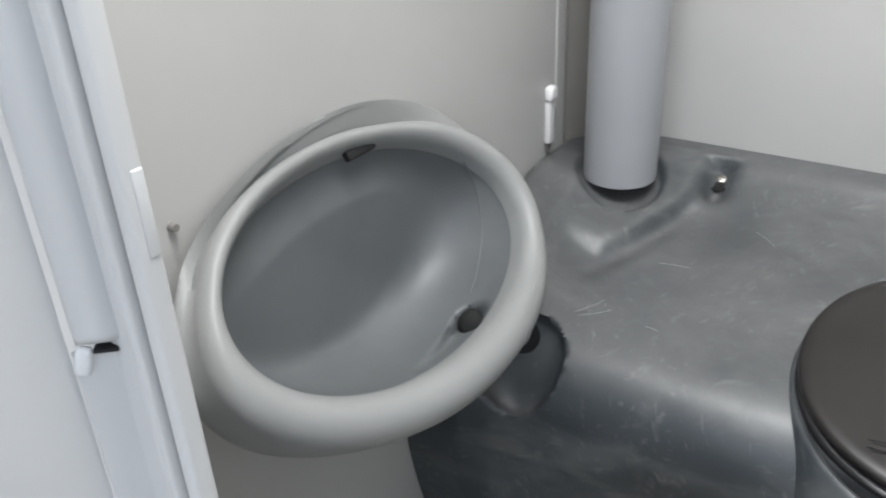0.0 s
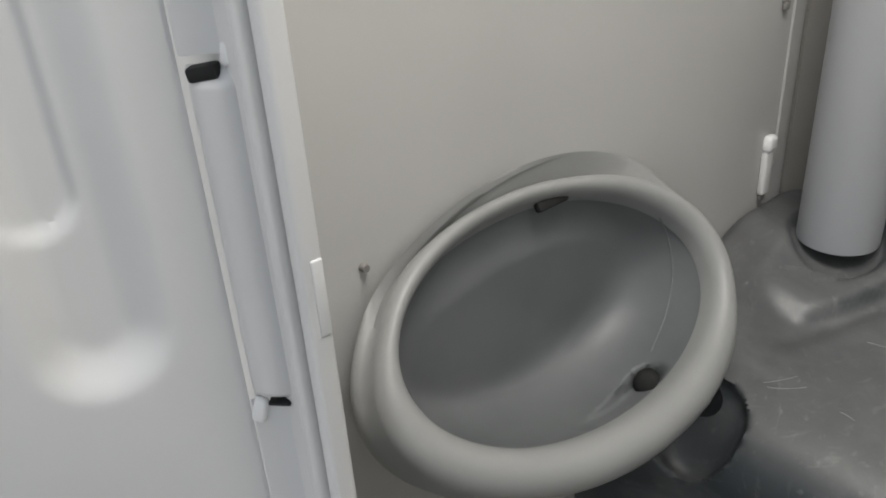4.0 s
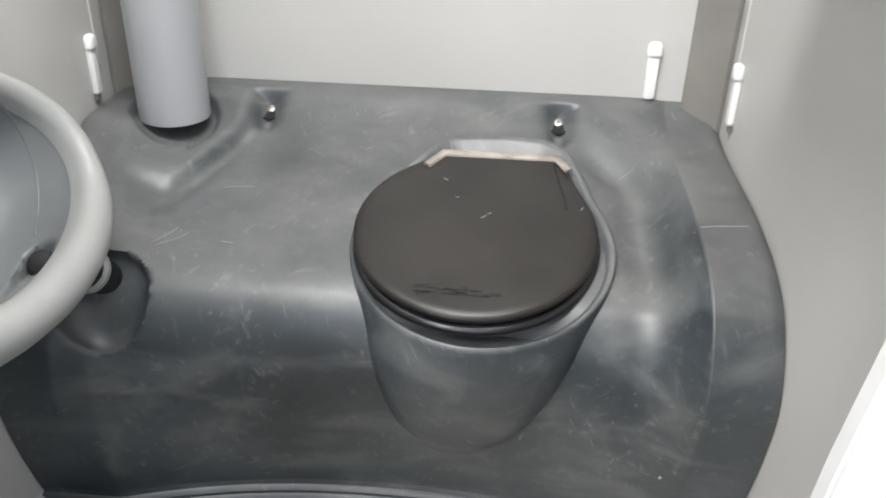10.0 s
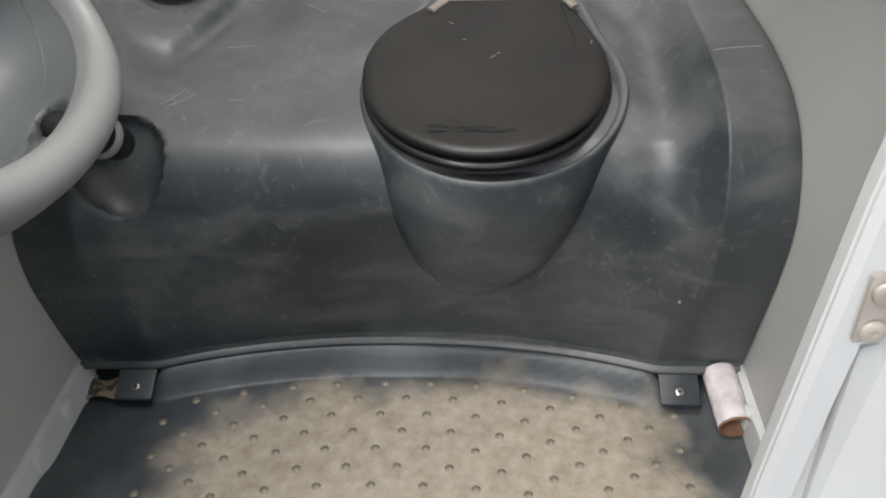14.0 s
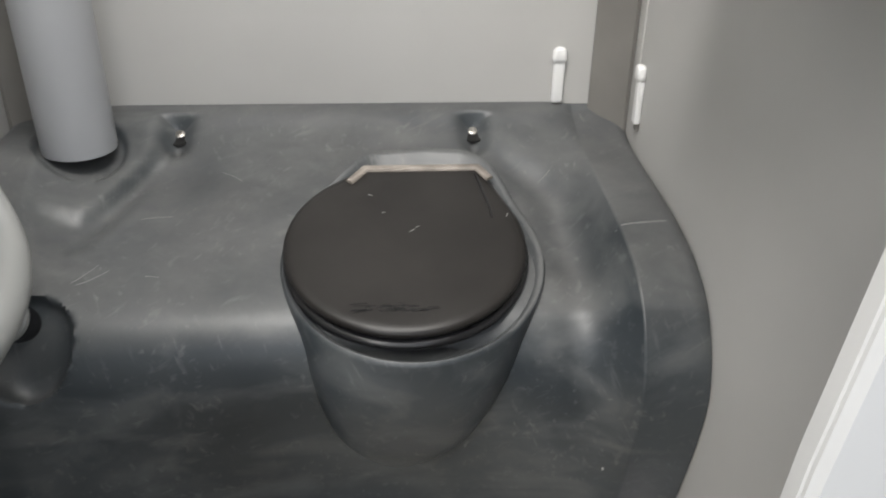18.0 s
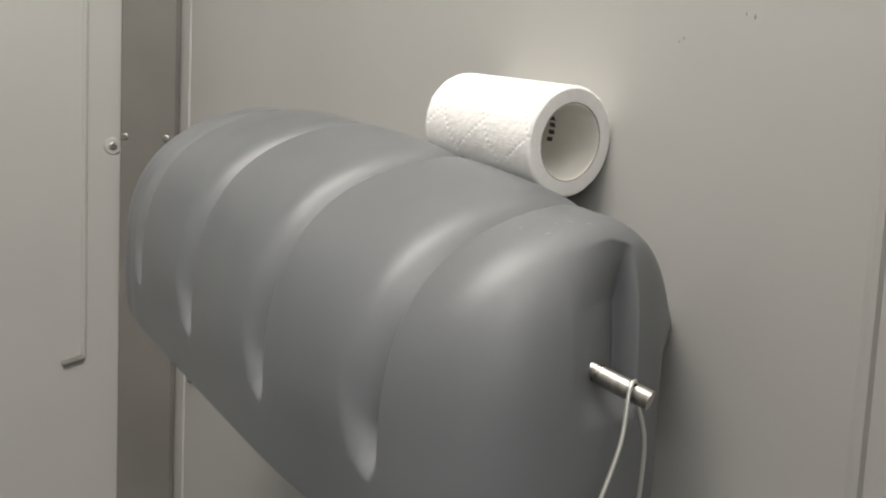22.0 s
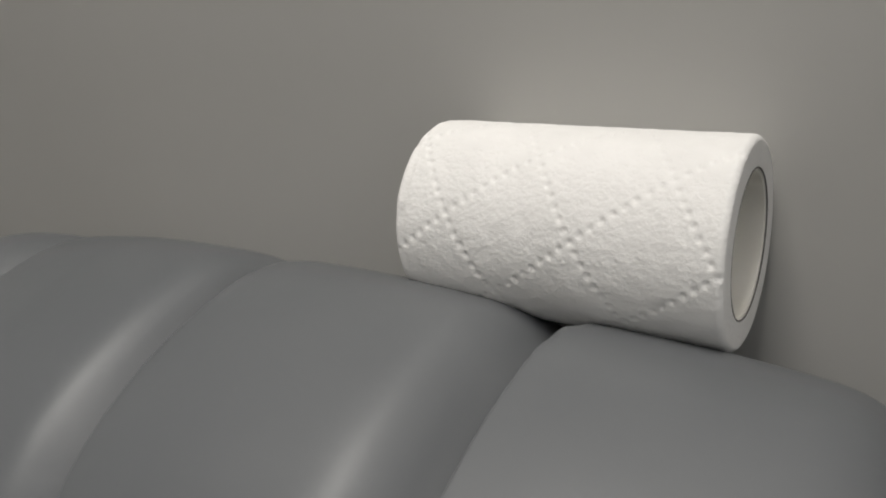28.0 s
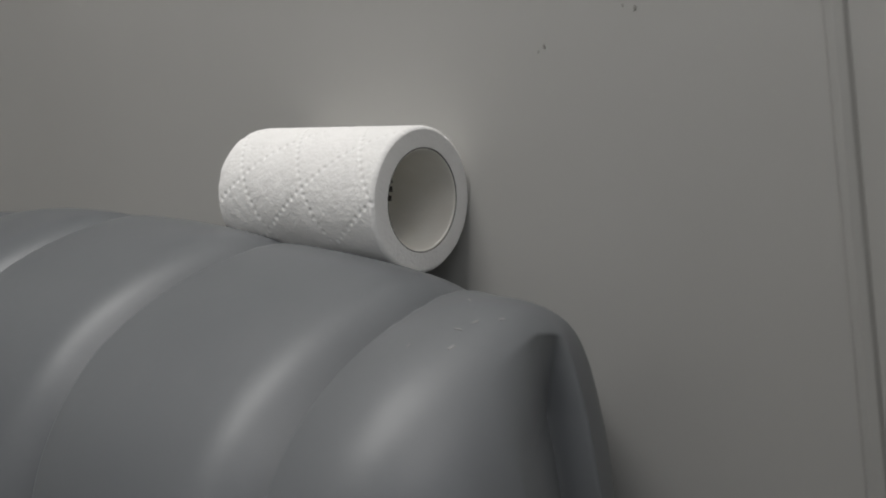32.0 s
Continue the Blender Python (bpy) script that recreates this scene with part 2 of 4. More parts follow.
def worn_lit_top(m):
    """Upward faces go a dull, paler warm grey, scuffing and light from above painted as one, with fine crossing
    scratches.
    """
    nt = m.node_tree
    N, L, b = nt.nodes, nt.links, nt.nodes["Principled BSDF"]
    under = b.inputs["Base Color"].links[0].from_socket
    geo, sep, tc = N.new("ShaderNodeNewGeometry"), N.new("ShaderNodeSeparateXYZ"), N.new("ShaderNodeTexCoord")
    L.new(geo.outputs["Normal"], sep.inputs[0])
    # the more a face looks up, the more of the pale tone it takes
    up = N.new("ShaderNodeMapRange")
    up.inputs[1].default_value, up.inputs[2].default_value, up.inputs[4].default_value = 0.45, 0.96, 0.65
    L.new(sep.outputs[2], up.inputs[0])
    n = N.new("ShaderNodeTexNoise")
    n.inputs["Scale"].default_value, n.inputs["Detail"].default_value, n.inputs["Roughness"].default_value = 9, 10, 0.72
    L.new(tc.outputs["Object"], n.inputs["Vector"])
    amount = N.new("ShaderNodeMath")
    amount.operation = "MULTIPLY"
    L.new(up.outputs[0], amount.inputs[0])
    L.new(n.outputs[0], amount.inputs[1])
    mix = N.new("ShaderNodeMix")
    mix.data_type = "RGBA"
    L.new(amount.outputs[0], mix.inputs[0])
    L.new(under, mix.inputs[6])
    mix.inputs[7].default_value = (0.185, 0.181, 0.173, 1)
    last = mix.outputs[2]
    # wiped smears and fine rub marks, crossing at a slant
    for turn, size, lo, hi, strength, seed in (((0.25, 0.45, 0.5), (6, 12, 12), 0.50, 0.88, 0.22, 3.0), ((0.15, -0.40, -0.6), (9, 22, 22), 0.54, 0.84, 0.22, 11.0),
                                               ((0.6, 0.35, 1.2), (12, 75, 65), 0.60, 0.76, 0.32, 23.0), ((0.2, 0.9, -1.0), (16, 95, 105), 0.61, 0.76, 0.32, 31.0),
                                               ((0.1, -0.35, 0.4), (10, 70, 80), 0.61, 0.77, 0.30, 47.0)):
        mp, w, gap = N.new("ShaderNodeMapping"), N.new("ShaderNodeTexNoise"), N.new("ShaderNodeTexNoise")
        mp.vector_type = "TEXTURE"
        mp.inputs["Rotation"].default_value, mp.inputs["Scale"].default_value = turn, [1 / k for k in size]
        mp.inputs["Location"].default_value = (seed, seed, seed)
        L.new(tc.outputs["Object"], mp.inputs[0])
        L.new(mp.outputs[0], w.inputs["Vector"])
        L.new(tc.outputs["Object"], gap.inputs["Vector"])
        w.inputs["Scale"].default_value, w.inputs["Detail"].default_value, w.inputs["Distortion"].default_value = 1.0, 4, 0.5
        gap.inputs["Scale"].default_value, gap.inputs["Detail"].default_value = 5.0 + seed * 0.15, 5
        r, g = N.new("ShaderNodeMapRange"), N.new("ShaderNodeMapRange")
        r.inputs[1].default_value, r.inputs[2].default_value, r.inputs[4].default_value = lo, hi, strength
        g.inputs[1].default_value, g.inputs[2].default_value = 0.40, 0.64
        L.new(w.outputs[0], r.inputs[0])
        L.new(gap.outputs[0], g.inputs[0])
        both = N.new("ShaderNodeMath")
        both.operation = "MULTIPLY"
        L.new(r.outputs[0], both.inputs[0])
        L.new(g.outputs[0], both.inputs[1])
        m2 = N.new("ShaderNodeMix")
        m2.data_type = "RGBA"
        L.new(both.outputs[0], m2.inputs[0])
        L.new(last, m2.inputs[6])
        m2.inputs[7].default_value = (0.25, 0.255, 0.25, 1)
        last = m2.outputs[2]
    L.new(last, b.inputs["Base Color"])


worn_lit_top(M_TANK)


# ---------------------------------------------------------------- mesh helpers
def mesh_object(name, bm, mat, shade=True, angle=None):
    me = bpy.data.meshes.new(name)
    bm.to_mesh(me)
    bm.free()
    me.materials.append(mat)
    if shade:
        for p in me.polygons:
            p.use_smooth = True
    if angle:
        me.set_sharp_from_angle(angle=radians(angle))
    return new(name, me)


def part(name, bm, mat, parent, label="", shade=True, angle=40):
    ob = mesh_object(name, bm, mat, shade, angle)
    ob.parent = parent
    if label:
        tagged(ob, label)
    return ob


def empty(name, x, y, z):
    ob = new(name)
    ob.empty_display_size = 0.05
    ob.matrix_world = pose(x, y, z)
    return ob


def shift(bm, m):
    bmesh.ops.transform(bm, matrix=m, verts=bm.verts)
    return bm


def sheet(rows, close=False):
    """A surface through rows of points."""
    bm = bmesh.new()
    V = [[bm.verts.new(p) for p in row] for row in rows]
    n = len(V[0])
    for a, b in zip(V, V[1:]):
        for i in range(n if close else n - 1):
            j = (i + 1) % n
            bm.faces.new((a[i], a[j], b[j], b[i]))
    return bm


def cap(bm, ring):
    bm.verts.ensure_lookup_table()
    bm.faces.new([bm.verts[i] for i in ring])


def thick(rows, away):
    """A sheet through rows of points with a second skin set off by the vector away, closed round its edge."""
    away = Vector(away)
    n = len(rows[0])
    bm = sheet(rows)
    bm.verts.ensure_lookup_table()
    A = [[bm.verts[j * n + i] for i in range(n)] for j in range(len(rows))]
    B = [[bm.verts.new(v.co + away) for v in row] for row in A]
    for a, b in zip(B, B[1:]):
        for i in range(n - 1):
            bm.faces.new((a[i], b[i], b[i + 1], a[i + 1]))
    rim = A[0] + [r[-1] for r in A[1:]] + A[-1][-2::-1] + [r[0] for r in A[-2:0:-1]]
    out = B[0] + [r[-1] for r in B[1:]] + B[-1][-2::-1] + [r[0] for r in B[-2:0:-1]]
    for i in range(len(rim)):
        j = (i + 1) % len(rim)
        bm.faces.new((rim[i], out[i], out[j], rim[j]))
    bmesh.ops.recalc_face_normals(bm, faces=bm.faces)
    return bm


def solidify(bm, thickness):
    bmesh.ops.recalc_face_normals(bm, faces=bm.faces)
    bmesh.ops.solidify(bm, geom=list(bm.faces), thickness=thickness)
    return bm


def box(x0, y0, z0, x1, y1, z1, bevel=0.0, segments=2):
    bm = bmesh.new()
    bmesh.ops.create_cube(bm, size=1)
    bmesh.ops.scale(bm, vec=(x1 - x0, y1 - y0, z1 - z0), verts=bm.verts)
    bmesh.ops.translate(bm, vec=((x0 + x1) / 2, (y0 + y1) / 2, (z0 + z1) / 2), verts=bm.verts)
    if bevel:
        bmesh.ops.bevel(bm, geom=list(bm.edges), offset=bevel, segments=segments, affect="EDGES", profile=0.5)
    return bm


def lathe(profile, n=32):
    """A turned shape about z from (radius, z) pairs; ends at radius 0 close it."""
    rows = [[(r * math.cos(TAU * i / n), r * math.sin(TAU * i / n), z) for i in range(n)] for r, z in profile]
    bm = sheet(rows, close=True)
    bmesh.ops.remove_doubles(bm, verts=bm.verts, dist=1e-6)
    bmesh.ops.recalc_face_normals(bm, faces=bm.faces)
    return bm


def tube(points, radius, n=10, caps=True):
    P = [Vector(p) for p in points]
    rows, up = [], Vector((0, 0, 1))
    side = None
    for i, p in enumerate(P):
        d = (P[min(i + 1, len(P) - 1)] - P[max(i - 1, 0)]).normalized()
        if side is None:
            side = d.cross(up) if abs(d.dot(up)) < 0.95 else d.cross(Vector((1, 0, 0)))
        side = (side - d * side.dot(d)).normalized()
        other = d.cross(side)
        rows.append([p + radius * (math.cos(TAU * k / n) * side + math.sin(TAU * k / n) * other) for k in range(n)])
    bm = sheet(rows, close=True)
    if caps:
        cap(bm, range(n))
        cap(bm, range(n * (len(rows) - 1), n * len(rows)))
    bmesh.ops.recalc_face_normals(bm, faces=bm.faces)
    return bm


def aim(p, d):
    """A pose at p whose z points along d."""
    return Matrix.Translation(p) @ Vector(d).to_track_quat("Z", "Y").to_matrix().to_4x4()


SCREW_HEAD = [(0, 0.0008), (0.0018, 0.0008), (0.0022, 0.0026), (0.0045, 0.0028), (0.0062, 0.0018), (0.0066, 0.0), (0, 0)]


def screw(parent, p, d, size=1.0, label="round zinc screw head", name="screw"):
    bm = lathe([(r * size, z * size) for r, z in SCREW_HEAD], 16)
    return part(name, shift(bm, aim(p, d)), M_STEEL, parent, label)


# ---------------------------------------------------------------- setting
def base_y(x):
    """Where the tank's foot stands on the floor."""
    return 0.645 + 0.062 * max(0.0, 1 - (abs(x) / 0.39) ** 2.2)


def floor_z(x, y):
    lip = 0.045 * smooth(base_y(x) - 0.034, base_y(x) - 0.012, y) * (1 - smooth(0.38, 0.42, abs(x)))
    edge = 0.018 * smooth(0.50, 0.525, abs(x) + 0.05 * smooth(0.5, 0.35, y))
    return max(lip, edge if y < 0.6 else 0) - 0.004


rows = [[(x, y, floor_z(x, y)) for x in np.linspace(-0.53, 0.53, 107)] for y in np.linspace(-0.02, 1.16, 190)]
floor = tagged(mesh_object("floor", thick(rows, (0, 0, -0.012)), M_FLOOR), "dark moulded plastic cabin floor caked with dried pale mud", "floor", kind="structure")

for s, side in ((-1, "left"), (1, "right")):
    bm = box(s * W if s > 0 else -W - 0.03, YF, -0.02, W + 0.03 if s > 0 else -W, YB + 0.03, TOP)
    tagged(mesh_object("wall_" + side, bm, M_WALL, False), "light grey plastic cabin wall panel", "wall", kind="structure")
tagged(mesh_object("wall_back", box(-W, YB, -0.02, W, YB + 0.03, TOP), M_WALL, False), "light grey plastic rear wall panel", "wall", kind="structure")
tagged(mesh_object("ceiling", box(-0.6, 0.0, TOP, 0.6, YB + 0.08, TOP + 0.02), M_ROOF, False), "pale translucent cabin roof", "ceiling", kind="structure")
tagged(mesh_object("ground", box(-40, -40, -0.24, 40, 40, -0.2), M_GROUND, False), "grey concrete ground outside the cabin", "ground", kind="structure")

# dark metal posts across the rear corners
for s in (-1, 1):
    a, b = Vector((s * 0.4595, YB - 0.001, 0)), Vector((s * (W - 0.001), 1.099, 0))
    d = (b - a).normalized()
    n = Vector((-d.y, d.x, 0)) * (-s)
    n = n if n.y < 0 else -n
    q = [a, a + n * 0.006 + d * 0.004, b + n * 0.006 - d * 0.004, b, Vector((s * (W - 0.001), YB - 0.001, 0))]
    bm = sheet([[(v.x, v.y, z) for v in q] for z in (0.02, TOP - 0.002)], close=True)
    bmesh.ops.recalc_face_normals(bm, faces=bm.faces)
    tagged(mesh_object("corner_post", bm, M_POST, False), "dark grey metal corner post between wall panels", "post", kind="structure")


# raised retaining pegs that hold the panels
def peg(parent, p, normal, mat, down=0.098, deep=1.0):
    """A white moulded bar with a pointed head, standing upright on a wall."""
    bm = box(-0.0100, 0, -down / 2, 0.0100, 0.011 * deep, down / 2 - 0.008, 0.0035, 3)
    head = box(-0.0130, 0, down / 2 - 0.026, 0.0130, 0.0150 * deep, down / 2, 0.0062 * deep, 4)
    for v in head.verts:
        v.co.x *= 1 - 0.35 * smooth(down / 2 - 0.010, down / 2, v.co.z)
    tmp = bpy.data.meshes.new("peg_head")
    head.to_mesh(tmp)
    bm.from_mesh(tmp)
    bpy.data.meshes.remove(tmp)
    m = Matrix.Translation(p) @ pose(0, 0, -down / 2, 0, 0, normal)
    part("peg", shift(bm, m), mat, parent, "white moulded panel peg" if mat == M_PEG else "")
    part("peg_foot", shift(box(-0.006, 0, -0.006, 0.006, 0.007, 0.006, 0.002), m @ pose(0, 0, -down / 2 - 0.006)), M_POST, parent)


structure = {o.name: o for o in scene.objects}
wl, wr, wb = structure["wall_left"], structure["wall_right"], structure["wall_back"]
for z in (0.658, 0.955, 1.452):
    peg(wl, (-W, 1.036, z), -90, M_PEG if z < 0.7 else M_WALL, deep=1.0 if z < 0.7 else 0.5)
    peg(wr, (W, 1.036, z), 90, M_PEG if z < 0.7 else M_WALL, deep=1.0 if z < 0.7 else 0.45)
    if z < 0.7:
        peg(wb, (0.402, YB, z), 180, M_PEG)


# embossed border of the wall panels
def bar(parent, pts, r=0.003, name="embossed_edge", mat=None):
    return part(name, tube(pts, r, 8), mat or M_WALL, parent)


bar(wb, [(0.416, YB, 1.9), (0.416, YB, 0.866)], 0.0035)
bar(wb, [(0.416, YB - 0.001, 0.864), (0.390, YB - 0.001, 0.857)], 0.0045, "embossed_end", M_POST)
bar(wr, [(W, 0.205, 0.3), (W, 0.205, 1.9)], 0.004)
bar(wr, [(W, 1.066, 0.6), (W, 1.066, 1.9)], 0.002)
bar(wl, [(-W, 1.066, 0.6), (-W, 1.066, 1.9)], 0.003)
for p, size in (((0.450, YB, 1.139), 1.0),):
    part("washer", shift(lathe([(0, 0.0016), (0.0100, 0.0016), (0.0115, 0), (0, 0)], 20), aim(p, (0, -1, 0))), M_WALL, wb)
    screw(wb, (p[0], p[1] - 0.0012, p[2]), (0, -1, 0), 0.8)
for s in (1, -1):
    d = Vector((s * 0.058, -0.056, 0)).normalized()
    post = [o for o in scene.objects if o.name.startswith("corner_post") and (o.data.vertices[0].co.x > 0) == (s > 0)][0]
    nrm = Vector((-s * 0.65, -0.76, 0))
    for f in (0.12, 0.82):
        p = Vector((s * 0.4595, YB, 1.152)) + f * Vector((s * 0.059, -0.050, 0)) + nrm * 0.006
        screw(post, p, nrm, 0.75, "small dark rivet head", "rivet")
# white skirting along the foot of the side walls
for s, w in ((-1, wl), (1, wr)):
    bm = [[(s * (W - 0.0005), y, 0.052), (s * (W - 0.010), y, 0.048), (s * (W - 0.014), y, 0.006), (s * (W - 0.013), y, -0.004)]
                for y in np.linspace(0.10, 0.655, 12)]
    part("skirting", thick(bm, (s * 0.002, 0, 0)), M_FRAME, w, "white plastic skirting strip")
    for y in (0.46, 0.56):
        part("skirting_clip", box(s * W - 0.018, y - 0.012, 0.012, s * W + 0.018, y + 0.012, 0.05, 0.006), M_FRAME, w)

# small dark specks on the right wall
for y, z, r in ((0.276, 1.214, 0.0006), (0.281, 1.216, 0.0004), (0.321, 1.206, 0.0004), (0.318, 1.2075, 0.0006), (0.60, 1.30, 0.0006)):
    part("speck", shift(lathe([(0, 0.0004), (r, 0.0003), (r * 1.1, 0)], 8), aim((W, y, z), (-1, 0, 0)) @ Matrix.Diagonal((1, 1.8, 1, 1))), M_GRIME, wr, "dark speck of dirt")

# ---------------------------------------------------------------- front frame
ff = tagged(empty("front_frame", 0, YF, 0), "pale moulded plastic door frame of the cabin", "door frame", kind="structure")


def frame_part(name, bm, label="", mat=None, angle=35):
    return part(name, shift(bm, pose(0, -YF, 0)), mat or M_FRAME, ff, label, angle=angle)


def dish(u, z):
    """Depth of the long rounded recess moulded into the jamb, with a deeper slot in its middle."""
    a = math.hypot(u - 0.077, min(0.0, z - 0.862))
    b = math.hypot(u - 0.091, min(0.0, z - 0.952))
    return 0.016 * smooth(0.046, 0.012, a) + 0.006 * smooth(0.026, 0.018, b)


# the outer jamb stands out in front of the cabin beside the door
JD, JN = Vector((-0.247, -0.969, 0)), Vector((0.969, -0.247, 0))
US = np.concatenate([np.linspace(0.0, 0.16, 80), np.linspace(0.17, 0.30, 8)])
ZS = np.concatenate([np.linspace(-0.2, 0.68, 8), np.linspace(0.70, 1.4, 150), np.linspace(1.45, TOP, 6)])
rows = [[Vector((-0.352, YF - 0.001, z)) + JD * u - JN * dish(u, z) for u in US] for z in ZS]
frame_part("outer_jamb", thick(rows, (-0.006, 0.0015, 0)), "pale plastic outer jamb with a long rounded recess")


# door stile: a rebated strip with a raised length between two notches
def stile(z0, z1, raise_):
    pts = [(-0.352, 0.0), (-0.3465, -0.002), (-0.3435, 0.001), (-0.339 + raise_ * 0.5, 0.008 - raise_), (-0.333 + raise_ * 0.5, 0.014 - raise_), (-0.328 + raise_ * 0.5, 0.019 - raise_), (-0.3235 + raise_ * 0.3, 0.024 - raise_ * 0.6), (-0.3215, 0.027)]
    rows_ = [[(x, YF + y, z) for x, y in pts] for z in np.linspace(z0, z1, 14)]
    return rows_


frame_part("stile", thick(stile(-0.05, 0.786, 0.000), (0, 0.004, 0)), "grey rebated door stile")
frame_part("stile", thick(stile(1.022, TOP, 0.000), (0, 0.004, 0)))
R = []
P0, P1, PN = Vector((-0.3475, YF + 0.0015, 0)), Vector((-0.3225, YF + 0.0255, 0)), Vector((0.69, -0.72, 0))
for z in np.concatenate([np.linspace(0.792, 0.812, 14), np.linspace(0.82, 0.99, 10), np.linspace(0.996, 1.016, 14)]).tolist():
    e = (smooth(0.0, 0.010, z - 0.7915) * smooth(0.0, 0.012, 1.0165 - z)) ** 0.5
    R.append([P0 + (P1 - P0) * u + PN * 0.0105 * e * math.sin(math.pi * u) ** 0.5 + Vector((0, 0, z)) for u in np.linspace(0, 1, 26).tolist()])
frame_part("strike_pad", thick(R, (-0.0015, 0.003, 0)), "raised smooth strike pad of the door stile", angle=60)
frame_part("notch", shift(box(-0.008, -0.0060, -0.0045, 0.010, 0.004, 0.0040, 0.002), pose(-0.3375, YF + 0.0065, 1.0135, 0, -9, 42)), "dark notch over the strike pad", M_BLACK)
frame_part("notch", shift(box(-0.006, -0.0050, -0.0012, 0.009, 0.004, 0.0012, 0.0005), pose(-0.3340, YF + 0.0120, 0.7895, 0, 0, 42)), "thin dark slit under the strike pad", M_BLACK)
frame_part("notch_lip", shift(box(-0.0050, -0.003, -0.012, 0.0055, 0.004, 0.009, 0.0035, 3), pose(-0.3435, YF + 0.002, 0.783, 0, 16, 40)), "worn white lip of the notch", M_PEG)
frame_part("notch_lip", shift(box(-0.0045, -0.003, -0.008, 0.0050, 0.004, 0.006, 0.0028, 3), pose(-0.3265, YF + 0.018, 1.0235, 0, 10, 40)), "worn white lip of the notch", M_PEG)
# sealing beads beside the stile, then the return into the cabin
for x0, x1, d in ((-0.3215, -0.3135, 0.020), (-0.3115, -0.3020, 0.013), (-0.3000, -0.2870, 0.019)):
    frame_part("seal_bead", box(x0, YF + d, -0.05, x1, YF + 0.034, TOP, 0.003, 3), "pale rubber seal bead")
frame_part("frame_return", box(-W, YF + 0.016, -0.02, -0.305, YF + 0.033, TOP, 0.003))
for z in (0.882, 1.42):
    frame_part("seal_clip", box(-0.2885, YF + 0.025, z - 0.026, -0.2858, YF + 0.033, z + 0.026, 0.0013, 3))
# hinge side
rows = []
for z in np.concatenate([np.linspace(-0.05, 0.55, 12), np.linspace(0.56, 0.70, 40), np.linspace(0.72, TOP, 12)]):
    dip = 0.022 * smooth(0.630, 0.618, z)
    e = float(np.interp(z, [0, 0.5, 0.76, 0.86, 1.0, 2.2], [0.292, 0.3145, 0.333, 0.346, 0.350, 0.352]))
    rows.append([(e + 0.004, YF + 0.014, z), (e, YF - 0.004, z), (e + 0.004, YF - 0.010, z), (e + 0.020, YF - 0.011, z),
                 (e + 0.034, YF - 0.011 + dip, z), (e + 0.052, YF - 0.010 + dip * 0.4, z), (e + 0.085, YF - 0.010, z), (0.85, YF - 0.010, z)])
frame_part("hinge_stile", thick(rows, (0, 0.006, 0)), "white plastic hinge-side door post")
frame_part("frame_return", box(0.352, YF + 0.002, -0.02, W, YF + 0.016, TOP, 0.003))
frame_part("header", box(-0.85, YF - 0.01, 2.02, 0.85, YF + 0.05, TOP, 0.004), "pale plastic header over the doorway")
frame_part("threshold", box(-0.55, YF - 0.05, -0.2, 0.55, YF + 0.06, -0.004, 0.006), "grey plastic doorway sill")

hinge = tagged(empty("door_hinge", 0.35, YF - 0.012, 0.655), "worn zinc door hinge screwed to the white door post", "hinge")
K = pose(-0.35, -(YF - 0.012), -0.655)
bm = box(0.336, YF - 0.0145, 0.632, 0.392, YF - 0.0112, 0.680, 0.0025, 2)
for v in bm.verts:
    if v.co.x > 0.366:
        v.co.y += 0.5 * (v.co.x - 0.366)
part("leaf", shift(bm, K), M_ZINC, hinge, "bent zinc hinge leaf")
part("knuckle", shift(tube([(0.395, YF + 0.003, 0.628), (0.395, YF + 0.003, 0.684)], 0.006, 16), K), M_ZINC, hinge)
for z in (0.668, 0.641):
    bm = lathe([(r * 1.15, h * 1.1) for r, h in SCREW_HEAD], 18)
    part("screw", shift(bm, aim(Vector((0.3455, YF - 0.0147, z)) + Vector((-0.35, -(YF - 0.012), -0.655)), (0, -1, 0))), M_ZINC, hinge, "worn pale screw head")

# ---------------------------------------------------------------- waste tank
tank = tagged(empty("toilet", 0, 0.9, 0), "scuffed black moulded plastic toilet and tank, lid closed", "toilet")
TK = pose(0, -0.9, 0)
MID = [(1.148, 0.560), (1.118, 0.553), (1.085, 0.532), (1.02, 0.503), (0.93, 0.478), (0.82, 0.455), (0.73, 0.437), (0.672, 0.402), (0.650, 0.340), (0.655, 0.240), (0.672, 0.130), (0.690, 0.055)]
RIGHT = [(1.148, 0.556), (1.125, 0.540), (1.06, 0.522), (0.985, 0.517), (0.90, 0.515), (0.80, 0.510), (0.70, 0.492), (0.632, 0.452), (0.590, 0.370), (0.596, 0.270), (0.620, 0.160), (0.648, 0.055)]
LEFT = [(1.148, 0.556), (1.12, 0.548), (1.06, 0.545), (0.98, 0.542), (0.90, 0.512), (0.80, 0.480), (0.72, 0.452), (0.655, 0.412), (0.615, 0.345), (0.604, 0.260), (0.620, 0.160), (0.648, 0.055)]


